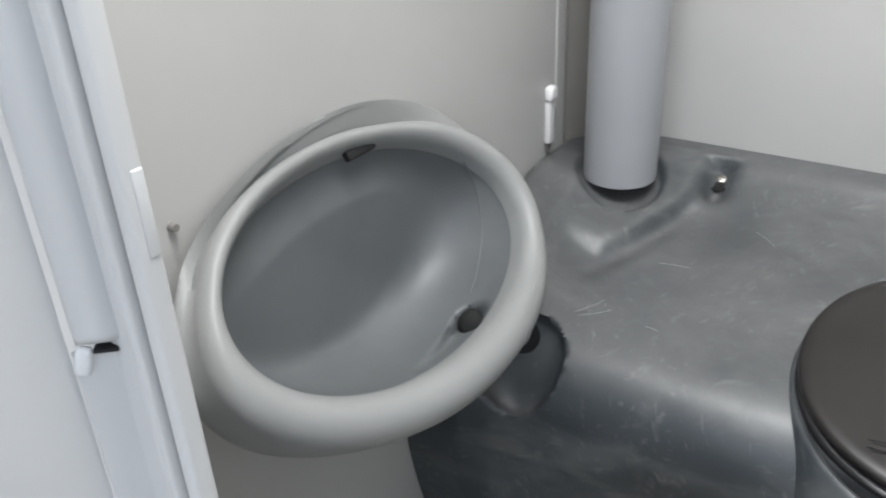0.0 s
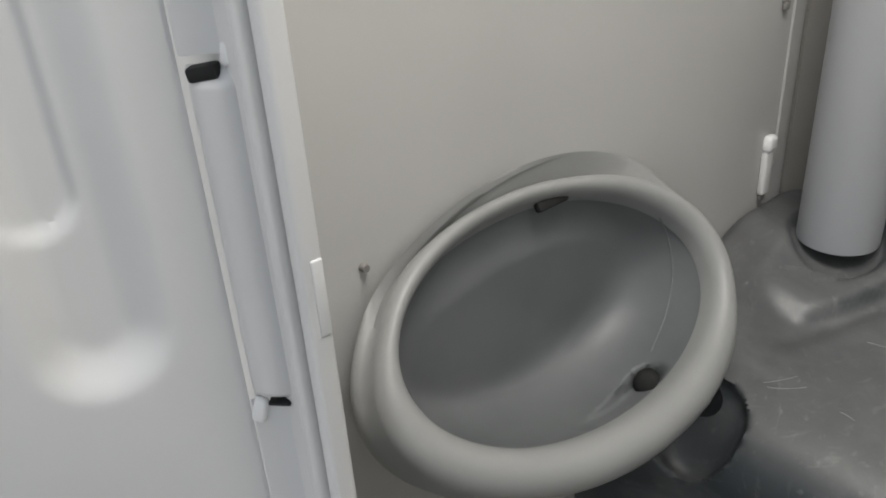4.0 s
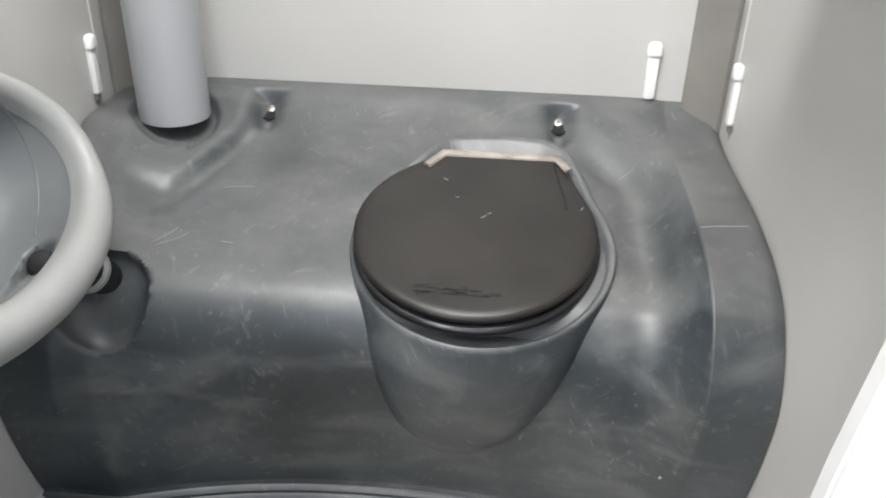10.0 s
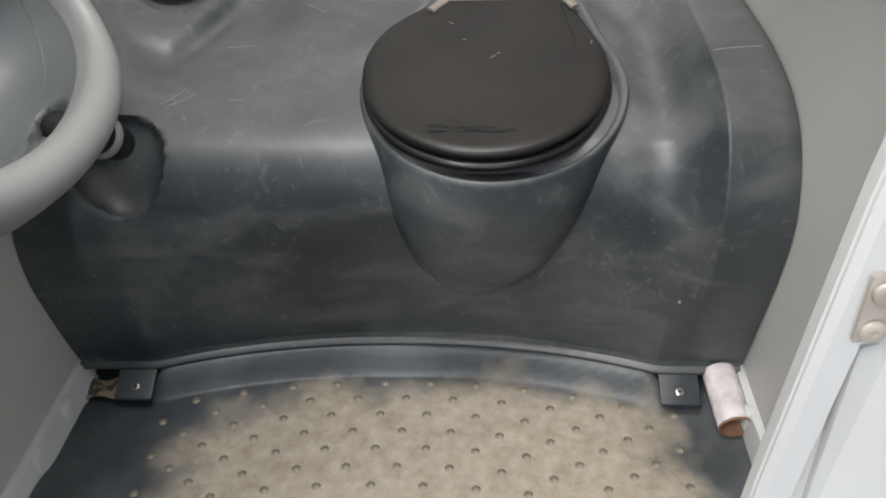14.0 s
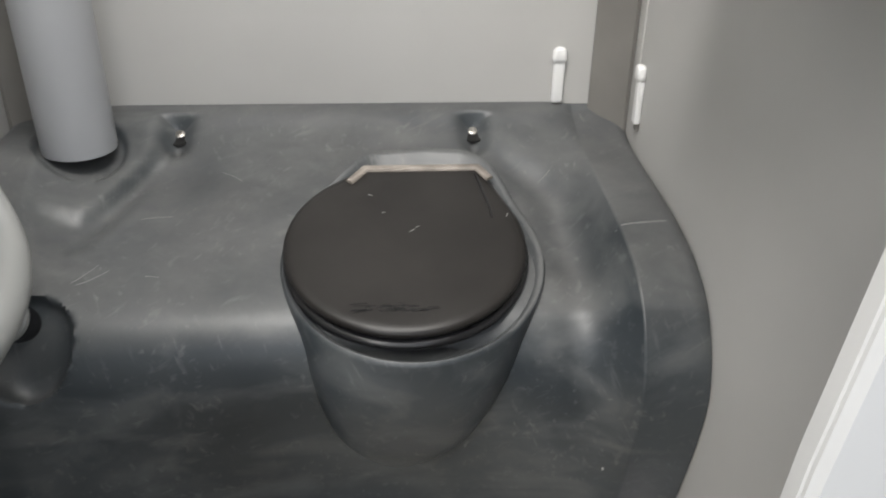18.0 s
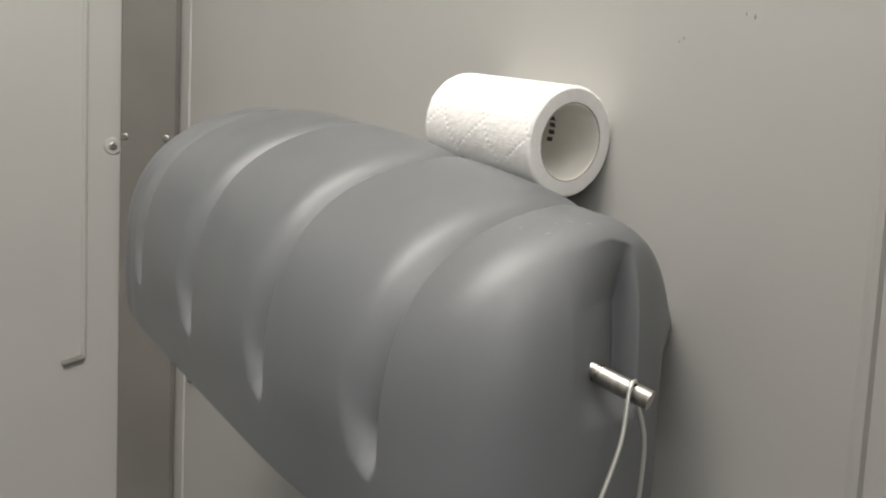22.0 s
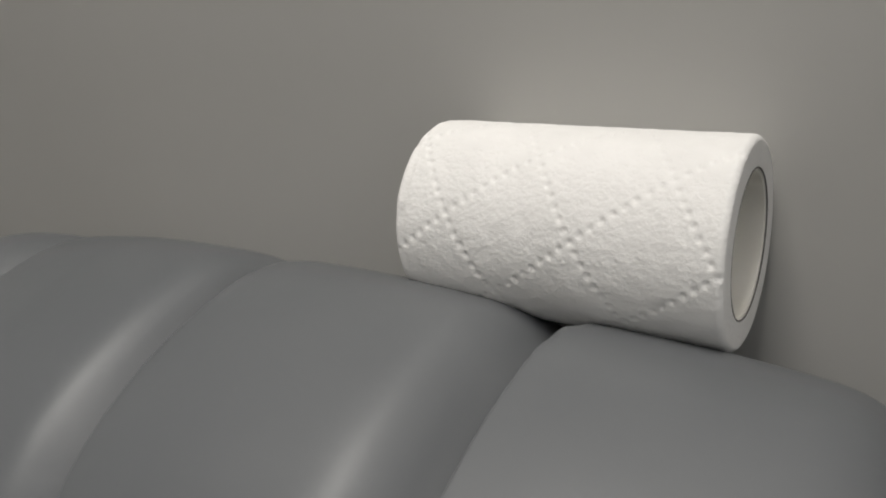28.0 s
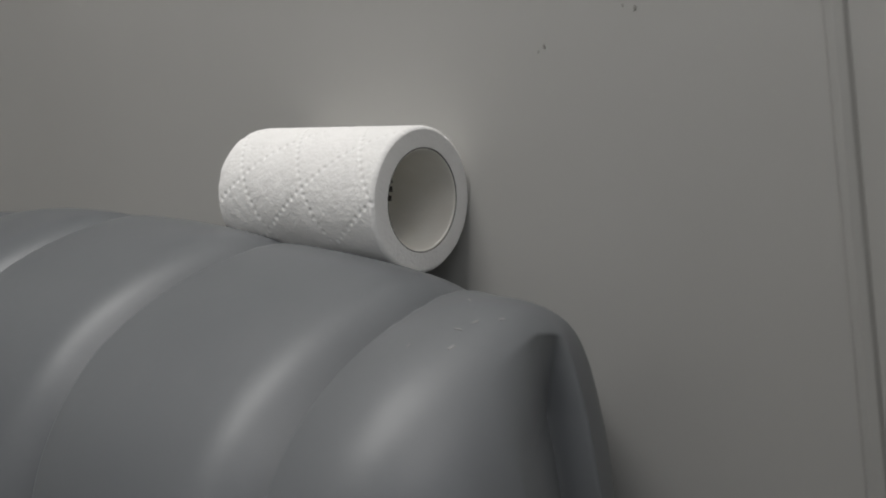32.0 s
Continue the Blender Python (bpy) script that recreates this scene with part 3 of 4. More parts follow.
def tank_point(x, pm, pr, pl, s):
    y, z = pm.x, pm.y
    wr_ = min(1.0, max(0.0, (x - 0.335) / 0.095)) ** 2.6
    wl_ = min(1.0, max(0.0, (-0.335 - x) / 0.098)) ** 1.5
    y, z = y + (pr.x - y) * wr_, z + (pr.y - z) * wr_
    y, z = y + (pl.x - y) * wl_, z + (pl.y - z) * wl_
    on_top = smooth(0.62, 0.45, s)
    # trough along the inside of the right ridge, sweeping round to the back
    line = 0.372 - 0.10 * smooth(0.90, 1.08, y) ** 1.5
    z -= 0.022 * bell(x, line, 0.042) * on_top * smooth(1.10, 0.96, y)
    # shelf that carries the vent pipe, with a rounded front
    edge = 0.90 + 0.16 * smooth(-0.36, -0.25, x)
    z += 0.014 * smooth(edge - 0.030, edge + 0.008, y) * smooth(-0.235, -0.29, x) * (1 - smooth(1.09, 1.13, y)) * (1 - wl_)
    z -= 0.010 * bell(y, edge - 0.05, 0.040) * smooth(-0.17, -0.30, x) * (1 - wl_)
    # hole round the foot of the vent pipe
    z -= 0.014 * smooth(0.073, 0.064, math.hypot(x + 0.385, y - 1.03))
    # soft hollows and swellings of the moulding
    z -= 0.012 * bell(x, -0.22, 0.05) * bell(y, 0.985, 0.06) * on_top
    z += 0.008 * bell(x, -0.33, 0.07) * bell(y, 0.80, 0.05) * on_top
    # recesses for the two rear screws
    for cx in (-0.245, 0.252):
        d = bell(x, cx, 0.021) * smooth(1.035, 1.075, y) * (1 - smooth(1.112, 1.122, y))
        z -= 0.026 * d
    # scooped hollow at the urinal's outlet
    c, a = Vector((x + 0.375, y - 0.672, z - 0.405)), Vector((0.0, 0.62, -0.785))
    far = (c - a * c.dot(a)).length / 0.067
    if far < 1 and y < 0.85:
        y, z = y + a.y * 0.042 * math.sqrt(1 - far * far), z + a.z * 0.042 * math.sqrt(1 - far * far)
    # foot follows the curve of the floor
    foot = smooth(0.62, 1.0, s)
    y += (base_y(x) - (0.69 + (0.648 - 0.69) * max(wr_, wl_))) * foot
    return Vector((x, y, z))


n = 150
pm, pr, pl = spline([(a, b, 0) for a, b in MID], n), spline([(a, b, 0) for a, b in RIGHT], n), spline([(a, b, 0) for a, b in LEFT], n)
xs = np.concatenate([np.linspace(-W + 0.002, 0.36, 160), np.linspace(0.3635, 0.45, 40), np.linspace(0.4545, W - 0.002, 15)])
rows = [[tank_point(x, pm[j], pr[j], pl[j], j / (n - 1)) for x in xs] for j in range(n)]
for row in rows:     # ends curl down against the walls
    for i, v in enumerate(row):
        e = max(0.0, abs(v.x) - (W - 0.022)) / 0.022
        v.z -= 0.012 * e * e * smooth(0.2, 0.35, v.z)
body = part("tank_body", shift(sheet(rows), TK), M_TANK, tank, angle=60)
body.data.flip_normals()
top_skin = BVHTree.FromPolygons([v.co.copy() for v in body.data.vertices], [tuple(p.vertices) for p in body.data.polygons])


def scuff(points, width, label=""):
    """A pale scratch that lies on the tank's upper side along the given plan points."""
    line = []
    for x, y in points:
        at = top_skin.ray_cast(Vector((x, y - 0.9, 0.9)), Vector((0, 0, -1)))[0]
        if at:
            line.append(at + Vector((0, 0, 0.0002 - width * 0.6)))
    if len(line) > 1:
        part("scuff", tube(line, width, 6), M_SCUFF, tank, label)


scuff([(0.425 + 0.008 * k, 0.778 + 0.0006 * k) for k in range(10)], 0.0009, "pale mould seam across the ridge")
for k in range(16):
    x0, y0, a, l = random.uniform(-0.44, 0.42), random.uniform(0.70, 1.05), random.choice((0.5, -0.6, 1.2, 0.1)) + random.gauss(0, 0.25), random.uniform(0.008, 0.05)
    if not (-0.08 < x0 < 0.34 and y0 < 1.0):
        bend = random.uniform(-0.25, 0.25)
        scuff([(x0 + l * f * math.cos(a + bend * f), y0 + l * f * math.sin(a + bend * f)) for f in (0, 0.25, 0.5, 0.75, 1.0)], random.uniform(0.0002, 0.0004))
# narrow foot flange that rests on the lip of the floor
rows = [[(x, base_y(x) - 0.010, 0.042), (x, base_y(x) - 0.011, 0.047), (x, base_y(x) - 0.008, 0.0515), (x, base_y(x) - 0.003, 0.0535), (x, base_y(x) - 0.0015, 0.066)] for x in np.linspace(-0.515, 0.515, 80)]
part("foot_flange", shift(thick(rows, (0, 0.002, 0)), TK), M_TANK, tank)
for s in (-1, 1):
    bm = box(s * 0.422 - 0.030, 0.592, 0.0, s * 0.422 + 0.030, 0.652, 0.007, 0.003, 2)
    for v in bm.verts:
        v.co.z += 0.016 + 0.026 * smooth(0.600, 0.65, v.co.y)
    part("mounting_tab", shift(bm, TK), M_TAB, tank, "black mounting tab with a screw")
    screw(tank, (s * 0.422, 0.612 - 0.9, 0.0285), (0, -0.35, 0.93), 1.15)
for x in (-0.245, 0.252):
    screw(tank, (x, 1.106 - 0.9, 0.522), (0, -0.55, 0.83), 1.25)
    # black disc that paints in the shade of the recess round the screw
    part("recess_shade", shift(lathe([(0, 0), (0.014, 0), (0.0165, 0.002), (0.018, 0.0)], 20), aim((x, 1.098 - 0.9, 0.518), (0, -0.4, 0.9))), M_BLACK, tank)

# ---------------------------------------------------------------- bowl, seat and lid
CX = 0.128
SLOPE = math.atan2(0.086, 0.334)


def lid_pose(y=0.79, up=0.0):
    return pose(CX, y, 0.434 + 0.2575 * (y - 0.616) + up, math.degrees(SLOPE), 0, 0)


def hull(points):
    """The convex outline round a set of points, counter-clockwise."""
    P = sorted(set(points))
    out = []
    for seq in (P, P[::-1]):
        h = []
        for p in seq:
            while len(h) > 1 and (h[-1][0] - h[-2][0]) * (p[1] - h[-2][1]) <= (h[-1][1] - h[-2][1]) * (p[0] - h[-2][0]):
                h.pop()
            h.append(p)
        out += h[:-1]
    return out


def even(outline, n=96):
    """n points spread evenly along a closed outline."""
    P = [Vector(p) for p in outline] + [Vector(outline[0])]
    cum = [0.0]
    for a, b in zip(P, P[1:]):
        cum.append(cum[-1] + (b - a).length)
    return [(float(np.interp(cum[-1] * i / n, cum, [p.x for p in P])), float(np.interp(cum[-1] * i / n, cum, [p.y for p in P]))) for i in range(n)]


def disc(cx, cy, rx, ry, n=80):
    return [(cx + rx * math.cos(TAU * i / n), cy + ry * math.sin(TAU * i / n)) for i in range(n)]


def strip(points, wide, high):
    """A low rounded moulding along plan points, mitred at its bends."""
    P = [Vector(p) for p in points]
    rows_ = []
    for i, p in enumerate(P):
        a = (p - P[i - 1]).normalized() if i else (P[1] - p).normalized()
        b = (P[i + 1] - p).normalized() if i + 1 < len(P) else a
        t = (a + b).normalized()
        n_ = Vector((-t.y, t.x)) / max(0.5, t.dot(a))
        rows_.append([(p.x + n_.x * wide * u, p.y + n_.y * wide * u, high * h) for u, h in ((-0.5, 0), (-0.44, 0.7), (-0.3, 1), (0.3, 1), (0.44, 0.7), (0.5, 0))])
    bm = sheet(rows_)
    k = len(rows_[0])
    cap(bm, range(k))
    cap(bm, range(k * (len(P) - 1), k * len(P)))
    bmesh.ops.recalc_face_normals(bm, faces=bm.faces)
    return bm


TI = TK


def slab(outline, zs):
    """A moulded plate: the outline, inset as each (inset, height) says."""
    rows_ = []
    for inset, z in zs:
        row = []
        for x, y in outline:
            r = math.hypot(x, y)
            row.append((x * (r - inset) / r, y * (r - inset) / r, z))
        rows_.append(row)
    bm = sheet(rows_, close=True)
    k = len(outline)
    cap(bm, range(k))
    cap(bm, range(k * (len(zs) - 1), k * len(zs)))
    bmesh.ops.recalc_face_normals(bm, faces=bm.faces)
    return bm


HINGE = [(-0.082, 0.130), (-0.058, 0.163), (0.116, 0.163), (0.133, 0.134)]      # worn edge of the hinge hump
LID = even(hull(disc(0, 0, 0.172, 0.172) + HINGE + [(-0.052, 0.176), (0.110, 0.176)]))
SEAT = even(hull(disc(0.001, -0.002, 0.175, 0.174) + [(-0.078, 0.13), (0.13, 0.13), (-0.05, 0.172), (0.11, 0.172)]))
lid = part("lid", shift(slab(LID, [(0.012, -0.013), (0.003, -0.012), (0.0, -0.008), (0.001, -0.002), (0.006, 0.0005), (0.016, 0.002), (0.06, 0.003)]), TI @ lid_pose()), M_LID, tank, "glossy black lid with worn marks", angle=55)
seat = part("seat", shift(slab(SEAT, [(0.02, -0.033), (0.004, -0.032), (0.0, -0.027), (0.0, -0.021), (0.004, -0.0175), (0.02, -0.017)]), TI @ lid_pose()), M_SEAT, tank, "thin black seat ring under the lid", angle=55)
part("hinge_cover", shift(box(-0.056, 0.160, -0.014, 0.114, 0.180, -0.001, 0.004, 2), TI @ lid_pose()), M_LID, lid, "black hinge cover")
part("worn_edge", shift(strip(HINGE, 0.0130, 0.0048), TI @ lid_pose(up=0.0022)), M_LIDTRIM, lid, "worn pale edge of the hinge cover")
bm = tube([(0.112, 0.150, 0.0020), (0.119, 0.11, 0.0022), (0.126, 0.07, 0.0022), (0.1275, 0.045, 0.0016)], 0.0021, 8)
part("crease", shift(bm, TI @ lid_pose()), M_SEAT, lid)
for i in range(34):
    x, y, l = random.gauss(-0.015, 0.035), -0.128 + random.uniform(-0.007, 0.008), random.uniform(0.006, 0.024)
    part("wear_mark", shift(box(-l / 2, -0.0005, 0, l / 2, 0.0005, 0.0004, 0), TI @ lid_pose() @ pose(x, y, 0.0027, 0, 0, random.uniform(-6, 10))), M_SEAT, lid)
for x, y, l, a in ((0.01, 0.02, 0.010, 40), (0.018, 0.028, 0.006, 20), (-0.05, 0.10, 0.008, -30), (0.15, 0.05, 0.008, 70), (-0.03, 0.06, 0.005, 10)):
    part("scratch", shift(box(-l / 2, -0.0006, 0, l / 2, 0.0006, 0.0004, 0), TI @ lid_pose() @ pose(x, y, 0.0028, 0, 0, a)), M_SCUFF, lid)

# the moulded bowl front swells out of the tank
RIM = even(hull(disc(0.005, 0, 0.187, 0.190) + [(-0.085, 0.165), (-0.074, 0.190), (-0.050, 0.205), (0.03, 0.213), (0.095, 0.206), (0.128, 0.184), (0.148, 0.150)]))
bowl_rows = []
for f in np.linspace(0, 0.995, 44).tolist():
    half = float(np.interp(f, [0, 0.25, 0.5, 0.75, 0.88, 0.95, 1], [1, 0.90, 0.76, 0.60, 0.44, 0.28, 0.03]))
    fy = 0.596 + 0.060 * f ** 2.4
    z0 = 0.407 - 0.228 * f
    blunt = 2.0 + 2.2 * f
    row = []
    for x, y in RIM:
        u = min(1.0, abs(x - 0.005) / 0.187)
        if y < 0:
            y = -0.190 * (1 - u ** blunt) ** (1 / blunt)
        yy = fy + (y + 0.190) / 0.403 * (1.000 - fy)
        back = 0.024 * smooth(0.09, 0.20, y)
        row.append((CX + 0.006 - 0.020 * f + x * half, yy, z0 + (0.2575 * (yy - 0.598) + back) * (1 - f)))
    bowl_rows.append(row)
top = bowl_rows[0]
c = Vector((CX, 0.79, 0))
rim = [[tuple(Vector(p) + (c - Vector((p[0], p[1], 0))) * a + Vector((0, 0, dz))) for p in top] for a, dz in ((0.14, -0.034), (0.06, -0.002), (0.018, 0.003))]
bm = sheet(rim + bowl_rows, close=True)
cap(bm, range(len(RIM)))
bmesh.ops.recalc_face_normals(bm, faces=bm.faces)
part("bowl", shift(bm, TK), M_TANK, tank, "black moulded bowl under the seat", angle=70)

# ---------------------------------------------------------------- vent pipe
pipe = tagged(empty("vent_pipe", -0.385, 1.03, 0.53), "grey plastic vent pipe rising from the tank", "vent pipe")
part("pipe", lathe([(0.0565, 0.0), (0.0575, 0.004), (0.0575, 1.66), (0.053, 1.66), (0.053, 0.0), (0.0565, 0.0)], 64), M_PIPE, pipe)

# ---------------------------------------------------------------- urinal
urinal = tagged(empty("urinal", -W, 0.49, 0.6), "pale grey moulded plastic urinal on the side wall", "urinal")
UI = pose(W, -0.49, -0.6)
th, ya, ro = 0.685, 0.034, -0.072
UN = Vector((math.cos(th) * math.cos(ya), -math.cos(th) * math.sin(ya), math.sin(th)))
uh = Vector((0, 0, 1)).cross(UN).normalized()
uw = UN.cross(uh)
uh, uw = math.cos(ro) * uh + math.sin(ro) * uw, math.cos(ro) * uw - math.sin(ro) * uh
UC = Vector((-0.417, 0.484, 0.641))
NU = 220


def rim_ring(k, lift):
    """A ring round the opening; k = 0 on its inner edge, 1 on its outer edge. The rim is thickest below."""
    out = []
    for i in range(NU):
        a = TAU * i / NU
        wide = 0.023 + 0.012 * smooth(0.2, 0.9, math.cos(a)) + 0.030 * smooth(0.1, -0.9, math.sin(a + 0.35))
        out.append(UC + (0.219 + wide * k) * math.cos(a) * uh + (0.126 + wide * k) * math.sin(a) * uw + UN * (lift * (0.7 + wide * 9)))
    return out


def wall_ring(a, b, x, cy=0.49, cz=0.60):
    out = []
    for i in range(NU):
        p = a * math.cos(TAU * i / NU) * uh + b * math.sin(TAU * i / NU) * Vector((0, uw.y, uw.z)).normalized()
        out.append(Vector((x, cy + p.y, cz + p.z)))
    return out


def between(a, b, f):
    return [p + (q - p) * f for p, q in zip(a, b)]


w0, r0 = wall_ring(0.240, 0.172, -W + 0.001, 0.520, 0.600), rim_ring(1.0, -0.022)
rings = [w0]
for f in (0.12, 0.25, 0.4, 0.55, 0.7, 0.82, 0.92):
    rings.append([p + Vector((0, p.y - 0.50, p.z - 0.62)).normalized() * 0.022 * math.sin(math.pi * f ** 1.3) for p in between(w0, r0, f)])
rings.append(r0)
for k in range(1, 12):
    a = math.pi * (k / 12)
    rings.append(rim_ring(0.5 + 0.5 * math.cos(a), -0.012 + 0.024 * math.sin(a)))
rings.append(rim_ring(0.0, -0.022))
lip = len(rings)
T0, T1 = Vector((-0.374, 0.470, 0.519)), Vector((-0.383, 0.578, 0.512))     # trough towards the drain
TD = Vector((-0.30, 0.40, -0.86))


def trough(p):
    """How deep a point of the basin lies in the drain trough."""
    d = T1 - T0
    f = max(0.0, min(1.0, (p - T0).dot(d) / d.length_squared))
    return smooth(1.0, 0.55, (p - (T0 + d * f)).length / 0.029) * (0.12 + 0.88 * f)


for f in np.linspace(0.02, 0.985, 60).tolist():
    q = 1 - f ** 1.25
    ring = []
    for i in range(NU):
        a = TAU * i / NU
        v = UC - UN * (0.016 + 0.140 * (1 - q ** 3.2)) + (0.221 * q + 0.012 * math.sin(math.pi * min(1, f * 1.6)) * (f < 0.625)) * math.cos(a) * uh + (0.128 * q + 0.010 * math.sin(math.pi * min(1, f * 1.6)) * (f < 0.625)) * math.sin(a) * uw
        over = (-W + 0.016) - v.x                                   # eased against the flat back
        v.x += 0.014 * math.log1p(math.exp(over / 0.014)) * smooth(0.0, 0.3, f)
        ring.append(v + TD * 0.030 * trough(v))
    rings.append(ring)
for ring in rings[1:]:      # nothing of it runs into the wall
    for v in ring:
        if v.x < -W + 0.022:
            v.x = -W + 0.004 + 0.018 * math.exp((v.x + W - 0.022) / 0.018)
outer, inner = rings[:lip], rings[lip - 1:]
part("rim", shift(sheet(outer, close=True), UI), M_URINAL, urinal, "pale grey shell with a thick rounded rim", angle=75)
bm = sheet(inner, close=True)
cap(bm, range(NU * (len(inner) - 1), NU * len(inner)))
part("basin", shift(bm, UI), M_BASIN, urinal, "inside of the basin, its shade put into a darker grey", angle=75)
# dark outlet at the end of the trough
D0 = Vector((-0.392, 0.592, 0.4965))
part("drain_hole", shift(lathe([(0, 0.012), (0.010, 0.0108), (0.0165, 0.0066), (0.0190, 0), (0.0165, -0.007), (0, -0.013)], 36), UI @ aim(D0, (0.25, -0.75, 0.6))), M_BLACK, urinal, "dark drain outlet")
part("hanger_slot", shift(box(-0.004, -0.024, -0.006, 0.006, 0.024, 0.006, 0.003), UI @ pose(-0.498, 0.532, 0.728, 0, -30, 0)), M_BLACK, urinal, "dark hanger slot")
# outlet pipe down into the tank
part("outlet_pipe", shift(tube(spline([(-0.412, 0.655, 0.462), (-0.402, 0.685, 0.436), (-0.388, 0.735, 0.388)], 10), 0.026, 24), UI), M_SEAT, urinal, "black drain pipe into the tank")
part("outlet_collar", shift(lathe([(0.026, -0.004), (0.031, 0.0), (0.031, 0.006), (0.026, 0.010)], 32), UI @ aim((-0.398, 0.697, 0.425), (0.18, 0.72, -0.67))), M_URINAL, urinal)
part("seam", shift(tube(spline([(-0.454, 0.6795, 0.6687), (-0.4493, 0.695, 0.6328), (-0.4372, 0.6918, 0.5893), (-0.4234, 0.6625, 0.5488), (-0.4093, 0.6162, 0.5223)], 24), 0.0011, 6), UI), M_BASIN, urinal)
part("fixing_bolt", shift(lathe([(0, 0.007), (0.004, 0.007), (0.005, 0.0)], 12), UI @ aim((-W, 0.287, 0.737), (1, 0, 0))), M_POST, urinal, "dark fixing bolt")
part("fixing_bolt", shift(lathe([(0, 0.008), (0.004, 0.008), (0.005, 0.0)], 12), UI @ aim((-W, 0.20, 0.80), (1, 0, 0))), M_POST, urinal)

# ---------------------------------------------------------------- paper dispenser
disp = tagged(empty("paper_dispenser", W, 0.46, 1.0), "grey ribbed plastic toilet paper dispenser locked to the wall", "paper dispenser")
DI = pose(-W, -0.46, -1.0)
PLAN = [(0.5195, 0.336), (0.503, 0.308), (0.472, 0.281), (0.435, 0.2665), (0.395, 0.262), (0.362, 0.269), (0.340, 0.292), (0.330, 0.333), (0.327, 0.40), (0.327, 0.50), (0.328, 0.60), (0.331, 0.662), (0.340, 0.690), (0.40, 0.700), (0.5195, 0.702)]
GROOVES = ((0.3220, 0.997), (0.4230, 1.007), (0.5280, 1.021), (0.6320, 1.038))     # place of each crease and where it ends below


def disp_bottom(y):
    return 0.965 + 0.145 * 0.03 * math.log1p(math.exp((y - 0.365) / 0.03))


def disp_top(y):
    return 0.008 + float(np.interp(y, [0.25, 0.327, 0.43, 0.516, 0.59, 0.67], [1.098, 1.115, 1.139, 1.156, 1.165, 1.172]))


plan, walked = [], 0.0
line = spline([(a, b, 0) for a, b in PLAN], 7000)
for p, q in zip(line, line[1:]):
    fine = (p.x < 0.36 and min(abs(p.y - g) for g, _ in GROOVES) < 0.010) or (p.y < 0.31 and 0.386 < p.x < 0.448)
    if not plan or walked >= (0.0006 if fine else 0.0027):
        plan.append(p)
        walked = 0.0
    walked += (q - p).length
plan.append(line[-1])
rows = []
NV = 150
for p in plan:
    sy = min(max(p.y, 0.322), 0.65)
    spine = Vector((0.535, sy, 0))
    zb = disp_bottom(p.y) + 0.016 * smooth(0.42, 0.515, p.x) * smooth(0.38, 0.32, p.y)
    zm = zb + 0.035
    dome = smooth(0.345, 0.285, p.y)
    row = []
    for k in range(NV):
        f = k / (NV - 1)
        if f < 0.22:
            r, z = 1.0 - (0.012 + 0.10 * smooth(0.33, 0.28, p.y) * smooth(0.335, 0.36, p.x) * smooth(0.50, 0.44, p.x)) * (1 - f / 0.22) ** 1.6, zb + (zm - zb) * f / 0.22
        else:
            a = (f - 0.22) / 0.78 * math.pi / 2
            n_ = 2.9 + 0.4 * dome - 1.35 * smooth(0.41, 0.48, p.x) * dome
            r = math.cos(a) ** (2 / n_)
            z = zm + (disp_top(max(0.322, sy + (p.y - sy) * r)) - zm) * math.sin(a) ** (2 / n_)
        q = spine + (Vector((p.x, p.y, 0)) - spine) * r
        q.z = z
        # grooves between the ribs, sharp on the near side, ending in a dimple
        for g, end in GROOVES:
            dy = q.y - g + (0.075 if g > 0.4 else 0.05) * max(0.0, q.x - 0.360)
            d = smooth(-0.0045, 0.0, dy) if dy < 0 else math.exp(-(dy / 0.013) ** 2)
            foot = end + (dy * dy / 0.016 if dy > 0 else -0.8 * dy)
            d *= smooth(foot - 0.003, foot + 0.014, z)
            side = Vector((0.47 - q.x, 0, 1.03 - z))
            side = side.normalized() if side.length > 0 else side
            q += side * 0.0150 * d * smooth(0.518, 0.50, q.x)
            f_ = (dy - 0.004) / 0.104
            if 0 < f_ < 1 and g < 0.62:
                q -= side * 0.0022 * math.sin(math.pi * f_) ** 0.8 * smooth(end - 0.01, end + 0.03, z) * smooth(0.52, 0.50, q.x)
        q.z -= 0.050 * max(0.0, (q.x - 0.43 + 0.014 * smooth(0.33, 0.30, q.y)) / 0.085) ** 2 * smooth(1.03, 1.10, z)
        # lock recess in the front
        if q.y < 0.34:
            deep = 0.4350
            left = 0.3930
            d = max(0.0, min(1.0, (q.x - left) / (deep - left), (0.4400 - q.x) / (0.4400 - deep)))
            crown = 1.104 - 0.24 * max(0.0, 0.425 - q.x)
            q.y += 0.0135 * d * smooth(1.022, 1.040, z) * min(1.0, max(0.0, (crown - z) / 0.026)) ** 0.8
        q.x = min(q.x, W - 0.0005)
        row.append(q)
    rows.append(row)
inner = [[q + (Vector((0.53, min(max(q.y, 0.322), 0.635), 1.03)) - q).normalized() * 0.003 for q in row] for row in rows]
bm = sheet(rows)
for row in (inner,):
    V = [[bm.verts.new(q) for q in r] for r in row]
    for a, b in zip(V, V[1:]):
        for k in range(NV - 1):
            bm.faces.new((a[k], b[k], b[k + 1], a[k + 1]))
    bm.verts.ensure_lookup_table()
    for k in range(len(V) - 1):
        bm.faces.new((bm.verts[k * NV], V[k][0], V[k + 1][0], bm.verts[(k + 1) * NV]))
bmesh.ops.recalc_face_normals(bm, faces=bm.faces)
cover = part("cover", shift(bm, DI), M_DISP, disp, "glossy grey ribbed cover", angle=60)
